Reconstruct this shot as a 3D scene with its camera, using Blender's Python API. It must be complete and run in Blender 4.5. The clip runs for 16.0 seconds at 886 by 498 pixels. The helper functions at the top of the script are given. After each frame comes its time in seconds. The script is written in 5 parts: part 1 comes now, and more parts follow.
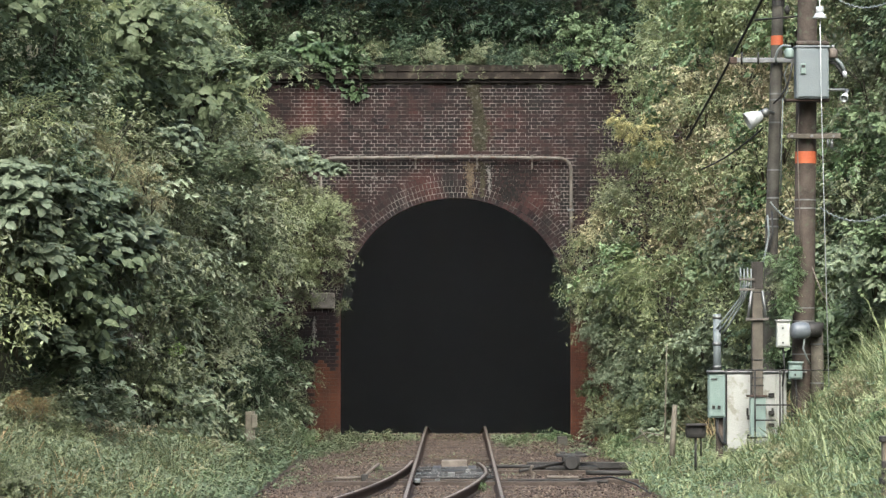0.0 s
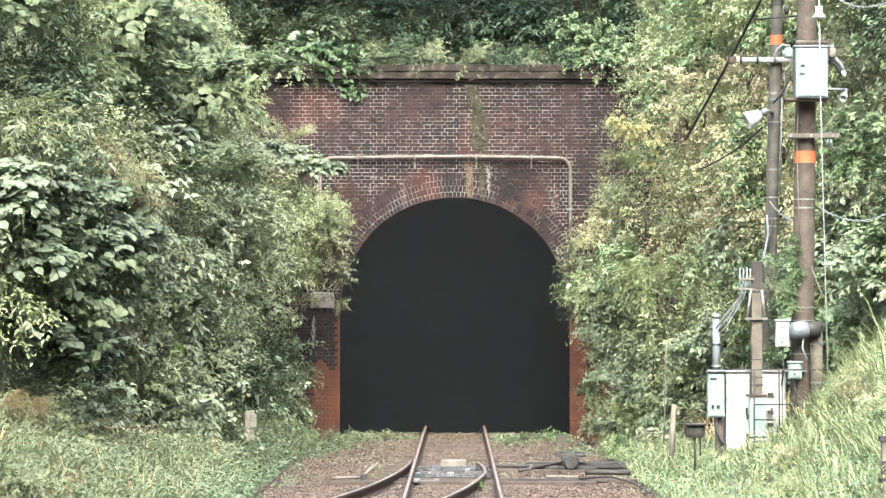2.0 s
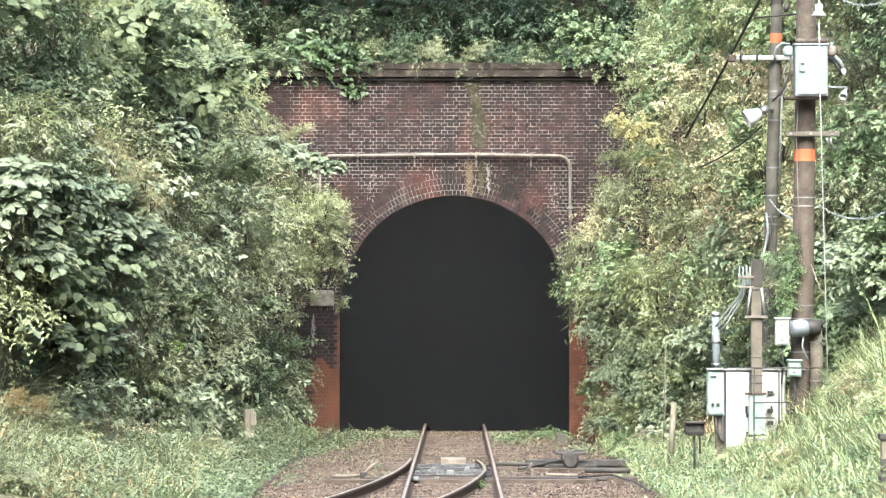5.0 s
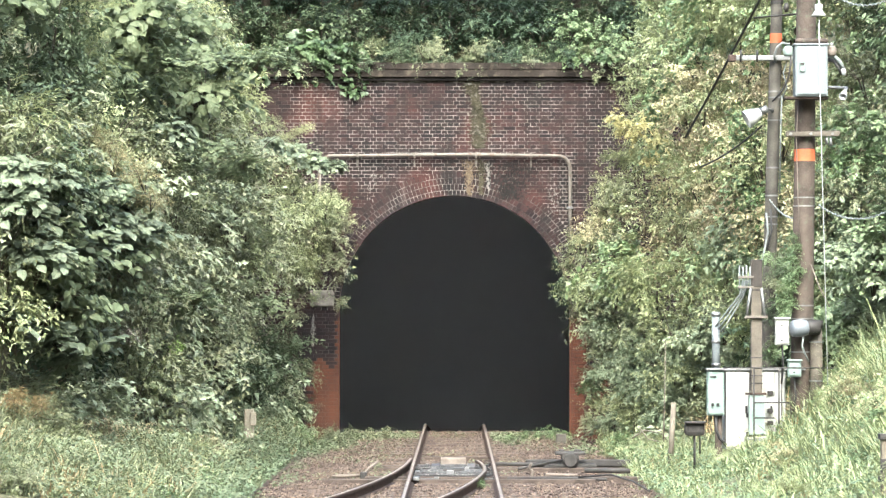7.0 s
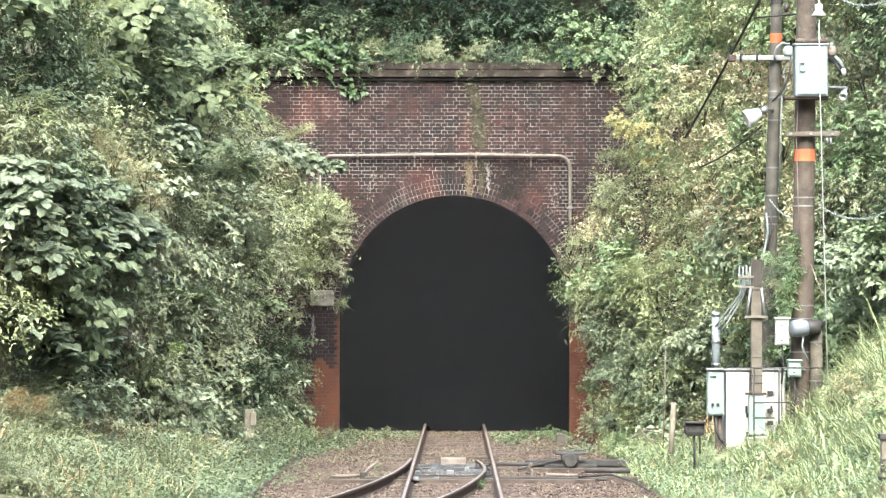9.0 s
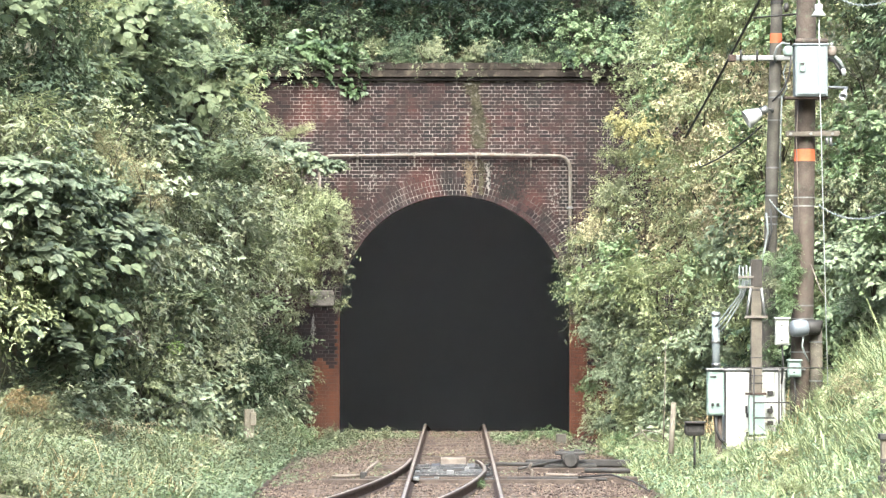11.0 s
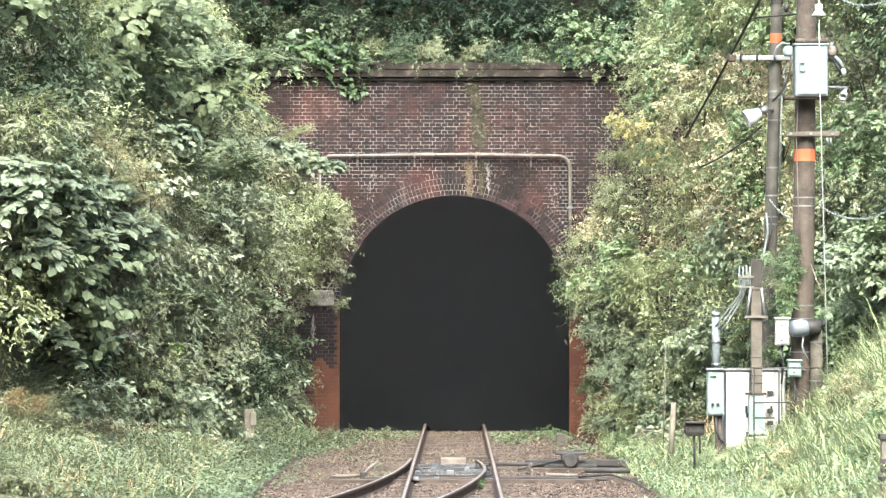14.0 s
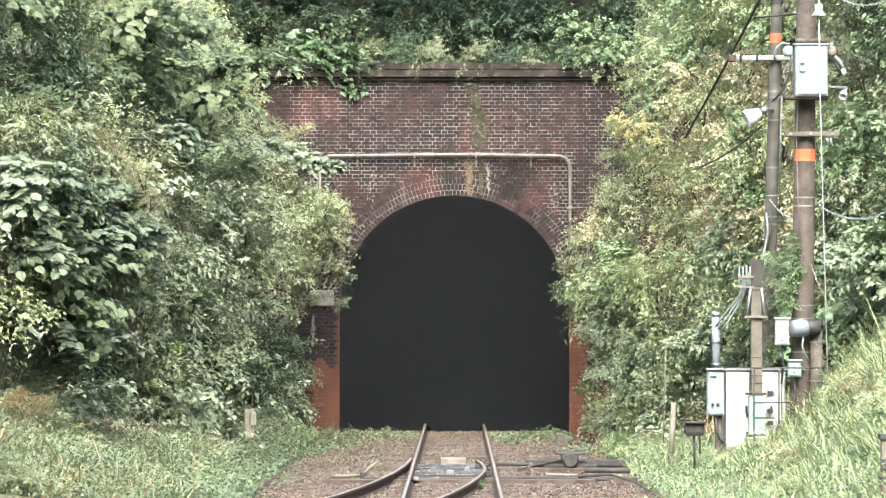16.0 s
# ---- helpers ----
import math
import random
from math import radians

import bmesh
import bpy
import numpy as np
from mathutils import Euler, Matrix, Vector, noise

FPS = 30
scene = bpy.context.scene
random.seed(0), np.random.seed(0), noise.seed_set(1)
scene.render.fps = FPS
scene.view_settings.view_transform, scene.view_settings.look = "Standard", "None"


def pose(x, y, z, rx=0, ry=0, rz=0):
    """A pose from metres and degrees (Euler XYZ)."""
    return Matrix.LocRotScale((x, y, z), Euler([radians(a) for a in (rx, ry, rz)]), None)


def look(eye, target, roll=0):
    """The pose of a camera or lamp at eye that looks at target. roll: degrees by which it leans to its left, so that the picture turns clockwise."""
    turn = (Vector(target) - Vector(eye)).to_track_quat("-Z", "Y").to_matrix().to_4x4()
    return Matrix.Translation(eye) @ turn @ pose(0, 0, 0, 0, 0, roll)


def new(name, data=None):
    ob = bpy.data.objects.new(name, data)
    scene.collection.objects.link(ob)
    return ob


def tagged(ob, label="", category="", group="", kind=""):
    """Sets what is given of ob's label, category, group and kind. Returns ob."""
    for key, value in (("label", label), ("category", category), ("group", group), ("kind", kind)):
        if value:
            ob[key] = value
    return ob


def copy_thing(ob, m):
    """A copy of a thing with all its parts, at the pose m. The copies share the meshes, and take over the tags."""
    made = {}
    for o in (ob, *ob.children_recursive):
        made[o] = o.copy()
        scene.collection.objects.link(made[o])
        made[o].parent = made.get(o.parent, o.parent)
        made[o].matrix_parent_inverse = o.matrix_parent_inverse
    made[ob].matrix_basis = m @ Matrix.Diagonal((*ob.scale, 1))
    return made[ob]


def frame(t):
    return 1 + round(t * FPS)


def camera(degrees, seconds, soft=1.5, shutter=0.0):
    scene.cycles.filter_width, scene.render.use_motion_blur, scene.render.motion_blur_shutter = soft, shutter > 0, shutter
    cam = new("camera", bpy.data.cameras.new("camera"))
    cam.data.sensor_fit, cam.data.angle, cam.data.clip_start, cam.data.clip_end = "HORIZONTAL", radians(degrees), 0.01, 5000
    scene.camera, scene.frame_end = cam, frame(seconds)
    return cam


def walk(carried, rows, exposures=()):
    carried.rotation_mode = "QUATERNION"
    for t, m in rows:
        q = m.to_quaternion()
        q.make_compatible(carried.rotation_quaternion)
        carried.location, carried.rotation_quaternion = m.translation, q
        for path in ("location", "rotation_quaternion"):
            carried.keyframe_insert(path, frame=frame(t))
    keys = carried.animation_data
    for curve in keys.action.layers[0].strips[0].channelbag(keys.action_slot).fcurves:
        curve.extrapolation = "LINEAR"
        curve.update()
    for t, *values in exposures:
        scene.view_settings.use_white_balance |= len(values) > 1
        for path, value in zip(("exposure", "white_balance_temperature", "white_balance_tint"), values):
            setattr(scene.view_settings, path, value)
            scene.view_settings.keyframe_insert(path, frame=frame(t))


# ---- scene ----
# Track centre is x = 0, rail tops z = 0, the portal's brick face y = 60.
cam = camera(15.59, 16.0, soft=1.3)
EYE = (0.06, 0.0, 2.06)


def aim(dx, dz):
    return look(EYE, (-0.212 - dx, 60.0, 3.338 + dz))


walk(cam, [
    (0.0, aim(0.020, 0.042)), (0.5, aim(0.002, 0.058)), (1.0, aim(0.000, 0.050)), (1.5, aim(0.002, 0.034)),
    (2.0, aim(0.006, 0.034)), (2.5, aim(0.002, 0.018)), (3.0, aim(0.032, 0.018)), (3.5, aim(0.027, 0.016)),
    (4.0, aim(0.014, 0.003)), (4.5, aim(0.003, 0.0)), (6.0, aim(0.0, 0.0)), (16.0, aim(0.0, 0.0))],
    exposures=[(t, 3.10 + e, 6050, 3) for t, e in ((0.0, -1.18), (0.2, -0.90), (0.5, -0.50), (1.0, -0.18), (1.6, 0.0), (16.0, 0.0))])

# ---- light: a bright overcast day ----
world = bpy.data.worlds.new("sky")
scene.world = world
world.use_nodes = True
wn = world.node_tree
sky = wn.nodes.new("ShaderNodeTexSky")
sky.sky_type, sky.sun_disc = "NISHITA", False
sky.sun_elevation, sky.sun_rotation = radians(48), radians(182)
sky.air_density, sky.dust_density, sky.ozone_density = 1.0, 6.0, 0.6
wn.links.new(sky.outputs[0], wn.nodes["Background"].inputs[0])
wn.nodes["Background"].inputs[1].default_value = 0.15
sun = new("sun", bpy.data.lights.new("sun", "SUN"))
sun.data.energy, sun.data.angle, sun.data.color = 1.3, radians(60), (1.0, 0.97, 0.92)
sun.matrix_world = look((-1, -34, 38), (0, 0, 0))


# ---- materials ----
class Graph:
    """Short-hand for building a node material."""

    def __init__(self, name, rough=0.8, metal=0.0, spec=0.4):
        self.mat = bpy.data.materials.new(name)
        self.mat.use_nodes = True
        self.t = self.mat.node_tree
        self.b = self.t.nodes["Principled BSDF"]
        self.b.inputs["Roughness"].default_value = rough
        self.b.inputs["Metallic"].default_value = metal
        self.b.inputs["Specular IOR Level"].default_value = spec

    def node(self, kind, **kw):
        n = self.t.nodes.new(kind)
        for k, v in kw.items():
            n.inputs[k].default_value = v
        return n

    def link(self, a, b):
        self.t.links.new(a, b)

    def place(self):
        return self.node("ShaderNodeNewGeometry").outputs["Position"]

    def noise(self, scale, vec=None, detail=4.0, rough=0.6):
        n = self.node("ShaderNodeTexNoise", Scale=scale, Detail=detail, Roughness=rough)
        self.link(vec or self.place(), n.inputs["Vector"])
        return n.outputs["Fac"]

    def ramp(self, fac, stops):
        n = self.node("ShaderNodeValToRGB")
        e = n.color_ramp.elements
        while len(e) < len(stops):
            e.new(0.5)
        for el, (p, c) in zip(e, stops):
            el.position, el.color = p, (*c, 1)
        self.link(fac, n.inputs["Fac"])
        return n.outputs["Color"]

    def math(self, op, a, b):
        n = self.node("ShaderNodeMath")
        n.operation = op
        for i, v in enumerate((a, b)):
            if isinstance(v, (int, float)):
                n.inputs[i].default_value = v
            else:
                self.link(v, n.inputs[i])
        return n.outputs[0]

    def mix(self, fac, a, b, how="MIX"):
        n = self.node("ShaderNodeMix")
        n.data_type, n.blend_type = "RGBA", how
        for k, v in ((0, fac), (6, a), (7, b)):
            if isinstance(v, tuple):
                n.inputs[k].default_value = (*v, 1)
            elif isinstance(v, (int, float)):
                n.inputs[k].default_value = v
            else:
                self.link(v, n.inputs[k])
        return n.outputs[2]

    def bump(self, height, strength=0.4, dist=0.01):
        n = self.node("ShaderNodeBump", Strength=strength, Distance=dist)
        self.link(height, n.inputs["Height"])
        self.link(n.outputs[0], self.b.inputs["Normal"])

    def colour(self, c):
        if isinstance(c, tuple):
            self.b.inputs["Base Color"].default_value = (*c, 1)
        else:
            self.link(c, self.b.inputs["Base Color"])
        return self


def worn(name, a, b, scale=6.0, rough=0.8, metal=0.0, fine=60.0, bump=0.3, spots=None, spec=0.3):
    """A surface between two colours with stains at two scales and fine relief."""
    g = Graph(name, rough, metal, spec)
    big, small = g.noise(scale), g.noise(fine, detail=3.0)
    f = g.math("ADD", g.math("MULTIPLY", big, 0.7), g.math("MULTIPLY", small, 0.3))
    c = g.ramp(f, [(0.36, a), (0.64, b)])
    if spots:
        c = g.mix(g.ramp(g.noise(scale * 2.7), [(0.56, (0, 0, 0)), (0.66, (1, 1, 1))]), c, spots)
    g.colour(c)
    g.bump(small, bump)
    return g.mat


def leafy(name, stops, rough=0.40, glow=0.30, spec=0.55):
    """Leaves: each island takes its own tone, whole plants drift, light passes through a little."""
    g = Graph(name, rough, 0.0, spec)
    geo = g.node("ShaderNodeNewGeometry")
    obj = g.node("ShaderNodeObjectInfo")
    isl = g.math("MULTIPLY", geo.outputs["Random Per Island"], 0.36)
    f = g.math("ADD", isl, g.math("MULTIPLY", obj.outputs["Random"], 0.34))
    f = g.math("ADD", f, g.math("MULTIPLY", g.noise(0.7), 0.34))
    c = g.ramp(f, stops)
    c = g.mix(0.35, c, g.ramp(g.noise(38.0, detail=2.0), [(0.3, (0.45, 0.45, 0.45)), (0.7, (1, 1, 1))]), "MULTIPLY")
    g.colour(c)
    tr = g.node("ShaderNodeBsdfTranslucent")
    g.link(c, tr.inputs["Color"])
    mx = g.node("ShaderNodeMixShader")
    mx.inputs[0].default_value = glow
    g.link(g.b.outputs[0], mx.inputs[1])
    g.link(tr.outputs[0], mx.inputs[2])
    g.link(mx.outputs[0], g.t.nodes["Material Output"].inputs["Surface"])
    return g.mat


def mortar(name, black, grey, clean, edge):
    """Lime joints: clean in patches, stained grey and lost under soot elsewhere."""
    g = Graph(name, 0.95, 0.0, 0.1)
    c = g.mix(g.ramp(g.noise(1.1, detail=5.0, rough=0.7), [(edge, (0, 0, 0)), (edge + 0.10, (1, 1, 1))]), grey, clean)
    c = g.mix(g.ramp(g.noise(5.5, detail=5.0, rough=0.75), [(0.38, (1, 1, 1)), (0.52, (0, 0, 0))]), c, black)
    c = g.mix(0.6, c, g.ramp(g.noise(40.0), [(0.3, (0.45, 0.45, 0.45)), (0.7, (1, 1, 1))]), "MULTIPLY")
    g.colour(c)
    g.bump(g.noise(60.0), 0.4)
    return g.mat


LEAF_MID = leafy("leaf_mid", [(0.1, (0.082, 0.098, 0.050)), (0.5, (0.142, 0.161, 0.086)), (0.9, (0.220, 0.234, 0.133))])
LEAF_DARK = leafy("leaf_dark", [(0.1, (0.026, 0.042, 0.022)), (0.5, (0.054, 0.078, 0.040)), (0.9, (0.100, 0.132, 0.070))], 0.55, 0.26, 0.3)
LEAF_BROWN = leafy("leaf_brown", [(0.1, (0.115, 0.102, 0.052)), (0.5, (0.200, 0.182, 0.098)), (0.9, (0.285, 0.275, 0.150))], 0.6, 0.3, 0.3)
# deep green leaves, darkened further so the colour stands in for shade
LEAF_SHADED = leafy("leaf_shaded", [(0.1, (0.014, 0.028, 0.015)), (0.5, (0.029, 0.050, 0.027)), (0.9, (0.060, 0.092, 0.050))], 0.55, 0.22, 0.3)
LEAF_BROAD = leafy("leaf_broad", [(0.1, (0.080, 0.104, 0.056)), (0.5, (0.124, 0.155, 0.086)), (0.9, (0.172, 0.204, 0.116))], 0.6, 0.42, 0.3)
LEAF_LIGHT = leafy("leaf_light", [(0.1, (0.118, 0.148, 0.070)), (0.5, (0.208, 0.242, 0.118)), (0.9, (0.310, 0.335, 0.180))])
LEAF_LUSH = leafy("leaf_lush", [(0.1, (0.102, 0.150, 0.080)), (0.5, (0.165, 0.222, 0.118)), (0.9, (0.232, 0.288, 0.165))], 0.6, 0.35, 0.3)
LEAF_PLUME = leafy("leaf_plume", [(0.1, (0.130, 0.105, 0.092)), (0.5, (0.200, 0.168, 0.150)), (0.9, (0.280, 0.245, 0.220))], 0.7, 0.25, 0.2)
LEAF_SPRIG = leafy("leaf_sprig", [(0.1, (0.150, 0.235, 0.060)), (0.5, (0.200, 0.300, 0.080)), (0.9, (0.250, 0.360, 0.110))], 0.5)
LEAF_FERN = leafy("leaf_fern", [(0.1, (0.100, 0.064, 0.032)), (0.5, (0.170, 0.115, 0.056)), (0.9, (0.185, 0.175, 0.080))], 0.6)
LEAF_YELLOW = leafy("leaf_yellow", [(0.1, (0.190, 0.190, 0.080)), (0.5, (0.285, 0.270, 0.115)), (0.9, (0.380, 0.345, 0.150))], 0.55)
LEAF_PALE = leafy("leaf_pale", [(0.1, (0.120, 0.158, 0.092)), (0.5, (0.185, 0.228, 0.140)), (0.9, (0.260, 0.300, 0.195))], 0.5)
LEAF_DRY = leafy("leaf_dry", [(0.1, (0.165, 0.130, 0.088)), (0.4, (0.325, 0.275, 0.172)), (0.7, (0.350, 0.345, 0.190)), (0.95, (0.480, 0.425, 0.265))], 0.6)
LEAF_VINE = leafy("leaf_vine", [(0.1, (0.066, 0.105, 0.044)), (0.5, (0.120, 0.180, 0.080)), (0.9, (0.195, 0.260, 0.125))], 0.4)
LEAF_IVY = leafy("leaf_ivy", [(0.1, (0.030, 0.056, 0.022)), (0.5, (0.055, 0.090, 0.038)), (0.9, (0.090, 0.130, 0.060))], 0.45)
LEAF_KUDZU = leafy("leaf_kudzu", [(0.1, (0.110, 0.140, 0.092)), (0.5, (0.148, 0.182, 0.122)), (0.9, (0.188, 0.222, 0.152))], 0.55, 0.36, 0.3)
GRASS_DULL = leafy("grass_dull", [(0.1, (0.056, 0.074, 0.034)), (0.5, (0.110, 0.130, 0.062)), (0.9, (0.200, 0.205, 0.115))], 0.55)
GRASS = leafy("grass", [(0.1, (0.065, 0.100, 0.044)), (0.5, (0.130, 0.172, 0.076)), (0.9, (0.245, 0.270, 0.140))], 0.5)
WEED_DARK = leafy("weed_dark", [(0.1, (0.036, 0.055, 0.026)), (0.5, (0.072, 0.098, 0.048)), (0.9, (0.138, 0.160, 0.086))], 0.5)
WEED = leafy("weed", [(0.1, (0.055, 0.090, 0.046)), (0.5, (0.112, 0.160, 0.086)), (0.9, (0.190, 0.232, 0.138))], 0.5)
LITTER = leafy("litter", [(0.1, (0.050, 0.038, 0.026)), (0.5, (0.092, 0.072, 0.050)), (0.9, (0.150, 0.122, 0.088))], 0.8, 0.15, 0.1)
STRAW = leafy("straw", [(0.1, (0.15, 0.09, 0.04)), (0.5, (0.26, 0.18, 0.09)), (0.9, (0.36, 0.28, 0.15))], 0.7)
BARK = worn("bark", (0.030, 0.025, 0.019), (0.085, 0.072, 0.056), 9.0)
SOIL = worn("soil", (0.030, 0.034, 0.016), (0.070, 0.062, 0.034), 1.2, 0.95, fine=25.0, bump=0.8)
BALLAST = worn("ballast", (0.030, 0.022, 0.018), (0.080, 0.058, 0.047), 1.5, 0.95, fine=30.0, bump=0.8)
RUST = worn("rusty_rail", (0.018, 0.012, 0.009), (0.050, 0.032, 0.025), 5.0, 0.75, 0.1)
SHINE = worn("polished_rail_head", (0.085, 0.072, 0.062), (0.165, 0.145, 0.128), 3.0, 0.5, 0.1)
SLEEPER = worn("sleeper_wood", (0.020, 0.015, 0.012), (0.060, 0.046, 0.038), 7.0, 0.9)
IRON = worn("dark_iron", (0.010, 0.0095, 0.009), (0.032, 0.030, 0.029), 8.0, 0.65, 0.1)
STEEL = worn("galvanised_steel", (0.085, 0.088, 0.09), (0.18, 0.185, 0.185), 9.0, 0.45, 0.55)
PALE = worn("pale_paint", (0.255, 0.262, 0.250), (0.320, 0.326, 0.312), 3.0, 0.5, spots=(0.20, 0.195, 0.17))
GREYBOX = worn("grey_green_paint", (0.112, 0.155, 0.142), (0.155, 0.198, 0.182), 4.0, 0.5)
BLUEBOX = worn("pale_grey_paint", (0.104, 0.121, 0.128), (0.130, 0.148, 0.155), 4.0, 0.5)
POLEWOOD = worn("weathered_pole", (0.026, 0.020, 0.016), (0.070, 0.055, 0.046), 4.0, 0.85, spots=(0.06, 0.06, 0.045))
POLEDARK = worn("tarred_wood", (0.016, 0.014, 0.012), (0.040, 0.035, 0.031), 5.0, 0.85)
GREYWOOD = worn("grey_pole", (0.032, 0.030, 0.026), (0.076, 0.071, 0.061), 4.0, 0.85)
ORANGE = worn("orange_band", (0.26, 0.060, 0.024), (0.36, 0.095, 0.04), 6.0, 0.6)
CREAM = worn("cream_plate", (0.060, 0.050, 0.042), (0.135, 0.115, 0.098), 6.0, 0.7)
WIRE = worn("pale_cable", (0.075, 0.085, 0.085), (0.16, 0.18, 0.18), 6.0, 0.5)
BLACKWIRE = worn("black_cable", (0.012, 0.012, 0.013), (0.03, 0.03, 0.03), 6.0, 0.6)
STONE = worn("pale_stone", (0.07, 0.064, 0.055), (0.19, 0.175, 0.155), 5.0, 0.9, spots=(0.045, 0.042, 0.033))
POSTCREAM = worn("cream_post", (0.120, 0.108, 0.082), (0.225, 0.208, 0.165), 8.0, 0.85)
CONCRETE = worn("concrete_post", (0.065, 0.057, 0.045), (0.140, 0.125, 0.10), 8.0, 0.9)
MORTAR = mortar("mortar", (0.020, 0.017, 0.016), (0.060, 0.050, 0.046), (0.235, 0.215, 0.200), 0.41)
JAMBMORTAR = mortar("jamb_mortar", (0.012, 0.010, 0.011), (0.026, 0.022, 0.022), (0.062, 0.055, 0.052), 0.50)
ARCHMORTAR = mortar("arch_mortar", (0.012, 0.011, 0.011), (0.034, 0.030, 0.028), (0.175, 0.165, 0.152), 0.45)
CORNICE = worn("sooty_coping", (0.010, 0.0085, 0.0075), (0.034, 0.028, 0.024), 2.6, 0.9, fine=25.0, spots=(0.060, 0.052, 0.040), spec=0.1)
STRING = worn("black_string_course", (0.006, 0.0055, 0.005), (0.018, 0.015, 0.014), 2.2, 0.9, fine=25.0, spec=0.1)
# near-white end wall standing in for tunnel haze; pale lining and slab bounce light
HAZEWALL = worn("pale_haze_wall", (0.80, 0.82, 0.87), (0.83, 0.85, 0.90), 1.0, 0.95, spec=0.0)
LINING = worn("bounce_lining", (0.77, 0.77, 0.80), (0.81, 0.81, 0.84), 1.0, 0.95, spec=0.0)
SLAB = worn("bounce_slab", (0.22, 0.23, 0.25), (0.26, 0.27, 0.29), 1.0, 0.95, spec=0.0)
REDMORTAR = worn("stained_mortar", (0.030, 0.016, 0.012), (0.075, 0.045, 0.034), 2.0, 0.95, fine=40.0)
OCHRE = worn("ochre_seep", (0.050, 0.034, 0.020), (0.120, 0.095, 0.066), 6.0, 0.95)
SOOTRUN = worn("soot_run", (0.010, 0.010, 0.010), (0.020, 0.020, 0.019), 6.0, 0.95, spec=0.05)
GLASSY = worn("lamp_reflector", (0.38, 0.40, 0.41), (0.50, 0.51, 0.52), 6.0, 0.25, 0.3)
MOSS = worn("moss", (0.016, 0.015, 0.009), (0.042, 0.038, 0.022), 5.0, 0.95, spots=(0.10, 0.095, 0.08))
PLATE = worn("greasy_plate", (0.008, 0.008, 0.009), (0.050, 0.052, 0.055), 14.0, 0.6, 0.0, spots=(0.16, 0.152, 0.148))
LIME = worn("lime_bloom", (0.07, 0.066, 0.06), (0.20, 0.19, 0.178), 9.0, 0.95)
LAMPGREY = worn("lamp_grey", (0.066, 0.075, 0.088), (0.105, 0.118, 0.132), 5.0, 0.35)
TIMBER = worn("grey_brown_timber", (0.040, 0.035, 0.028), (0.095, 0.084, 0.068), 5.0, 0.85)
PIPE = worn("weathered_pipe", (0.050, 0.045, 0.039), (0.115, 0.104, 0.090), 4.0, 0.65, spots=(0.06, 0.04, 0.03))


def brick_material(name, fresh):
    """Sooty engineering brick, or the redder brick of the patched jambs."""
    g = Graph(name, 0.9, 0.0, 0.12)
    geo, obj = g.node("ShaderNodeNewGeometry"), g.node("ShaderNodeObjectInfo")
    pick = g.math("FRACT", g.math("ADD", geo.outputs["Random Per Island"], obj.outputs["Random"]), 0)
    base = g.ramp(pick, [(0.0, (0.012, 0.009, 0.010)), (0.35, (0.026, 0.016, 0.016)), (0.7, (0.037, 0.019, 0.018)), (1.0, (0.029, 0.021, 0.021))])
    soot = g.ramp(g.noise(0.55, detail=5.0), [(0.40, (0, 0, 0)), (0.62, (1, 1, 1))])
    c = g.mix(soot, base, g.mix(0.65, base, (0.013, 0.012, 0.013)))
    red = g.ramp(g.noise(0.9, detail=3.0, rough=0.45), [(0.53, (0, 0, 0)), (0.66, (1, 1, 1))])
    c = g.mix(g.math("MULTIPLY", red, 0.50), c, (0.074, 0.028, 0.023))
    salt = g.ramp(g.noise(2.1, detail=6.0, rough=0.7), [(0.66, (0, 0, 0)), (0.76, (1, 1, 1))])
    c = g.mix(g.math("MULTIPLY", salt, 0.30), c, (0.13, 0.12, 0.115))
    c = g.mix(g.math("MULTIPLY", g.ramp(g.noise(3.0), [(0.3, (0.4, 0.4, 0.4)), (0.6, (1, 1, 1))]), fresh), c, (0.098, 0.038, 0.022))
    # run-off: dark and limy streaks drawn out downwards
    mp = g.node("ShaderNodeMapping")
    mp.inputs["Scale"].default_value = (2.6, 1.0, 0.28)
    g.link(g.place(), mp.inputs["Vector"])
    run = g.noise(1.3, mp.outputs[0], 5.0, 0.65)
    c = g.mix(g.math("MULTIPLY", g.ramp(run, [(0.50, (0, 0, 0)), (0.62, (1, 1, 1))]), 0.7), c, (0.012, 0.012, 0.012))
    c = g.mix(g.math("MULTIPLY", g.ramp(run, [(0.30, (1, 1, 1)), (0.37, (0, 0, 0))]), 0.35), c, (0.11, 0.095, 0.085))
    c = g.mix(0.5, c, g.ramp(g.noise(45.0), [(0.3, (0.45, 0.45, 0.45)), (0.7, (1, 1, 1))]), "MULTIPLY")
    g.colour(c)
    g.bump(g.noise(70.0), 0.5, 0.006)
    return g.mat


BRICK = brick_material("old_brick", 0.0)
NEWBRICK = brick_material("red_brick", 0.85)


# ---- mesh helpers ----
def part(name, shape, material, parent, label=""):
    """Links a bmesh or a mesh as one object under a thing or a part."""
    me = shape
    if isinstance(shape, bmesh.types.BMesh):
        me = bpy.data.meshes.new(name)
        shape.to_mesh(me)
        shape.free()
    if not me.materials:
        me.materials.append(material)
    ob = new(name, me)
    ob.parent = parent
    if label:
        ob["label"] = label
    return ob


def thing(name, label, category, group="", kind="", at=None):
    ob = new(name)
    ob.empty_display_size = 0.2
    if at is not None:
        ob.matrix_basis = at
    return tagged(ob, label, category, group, kind)


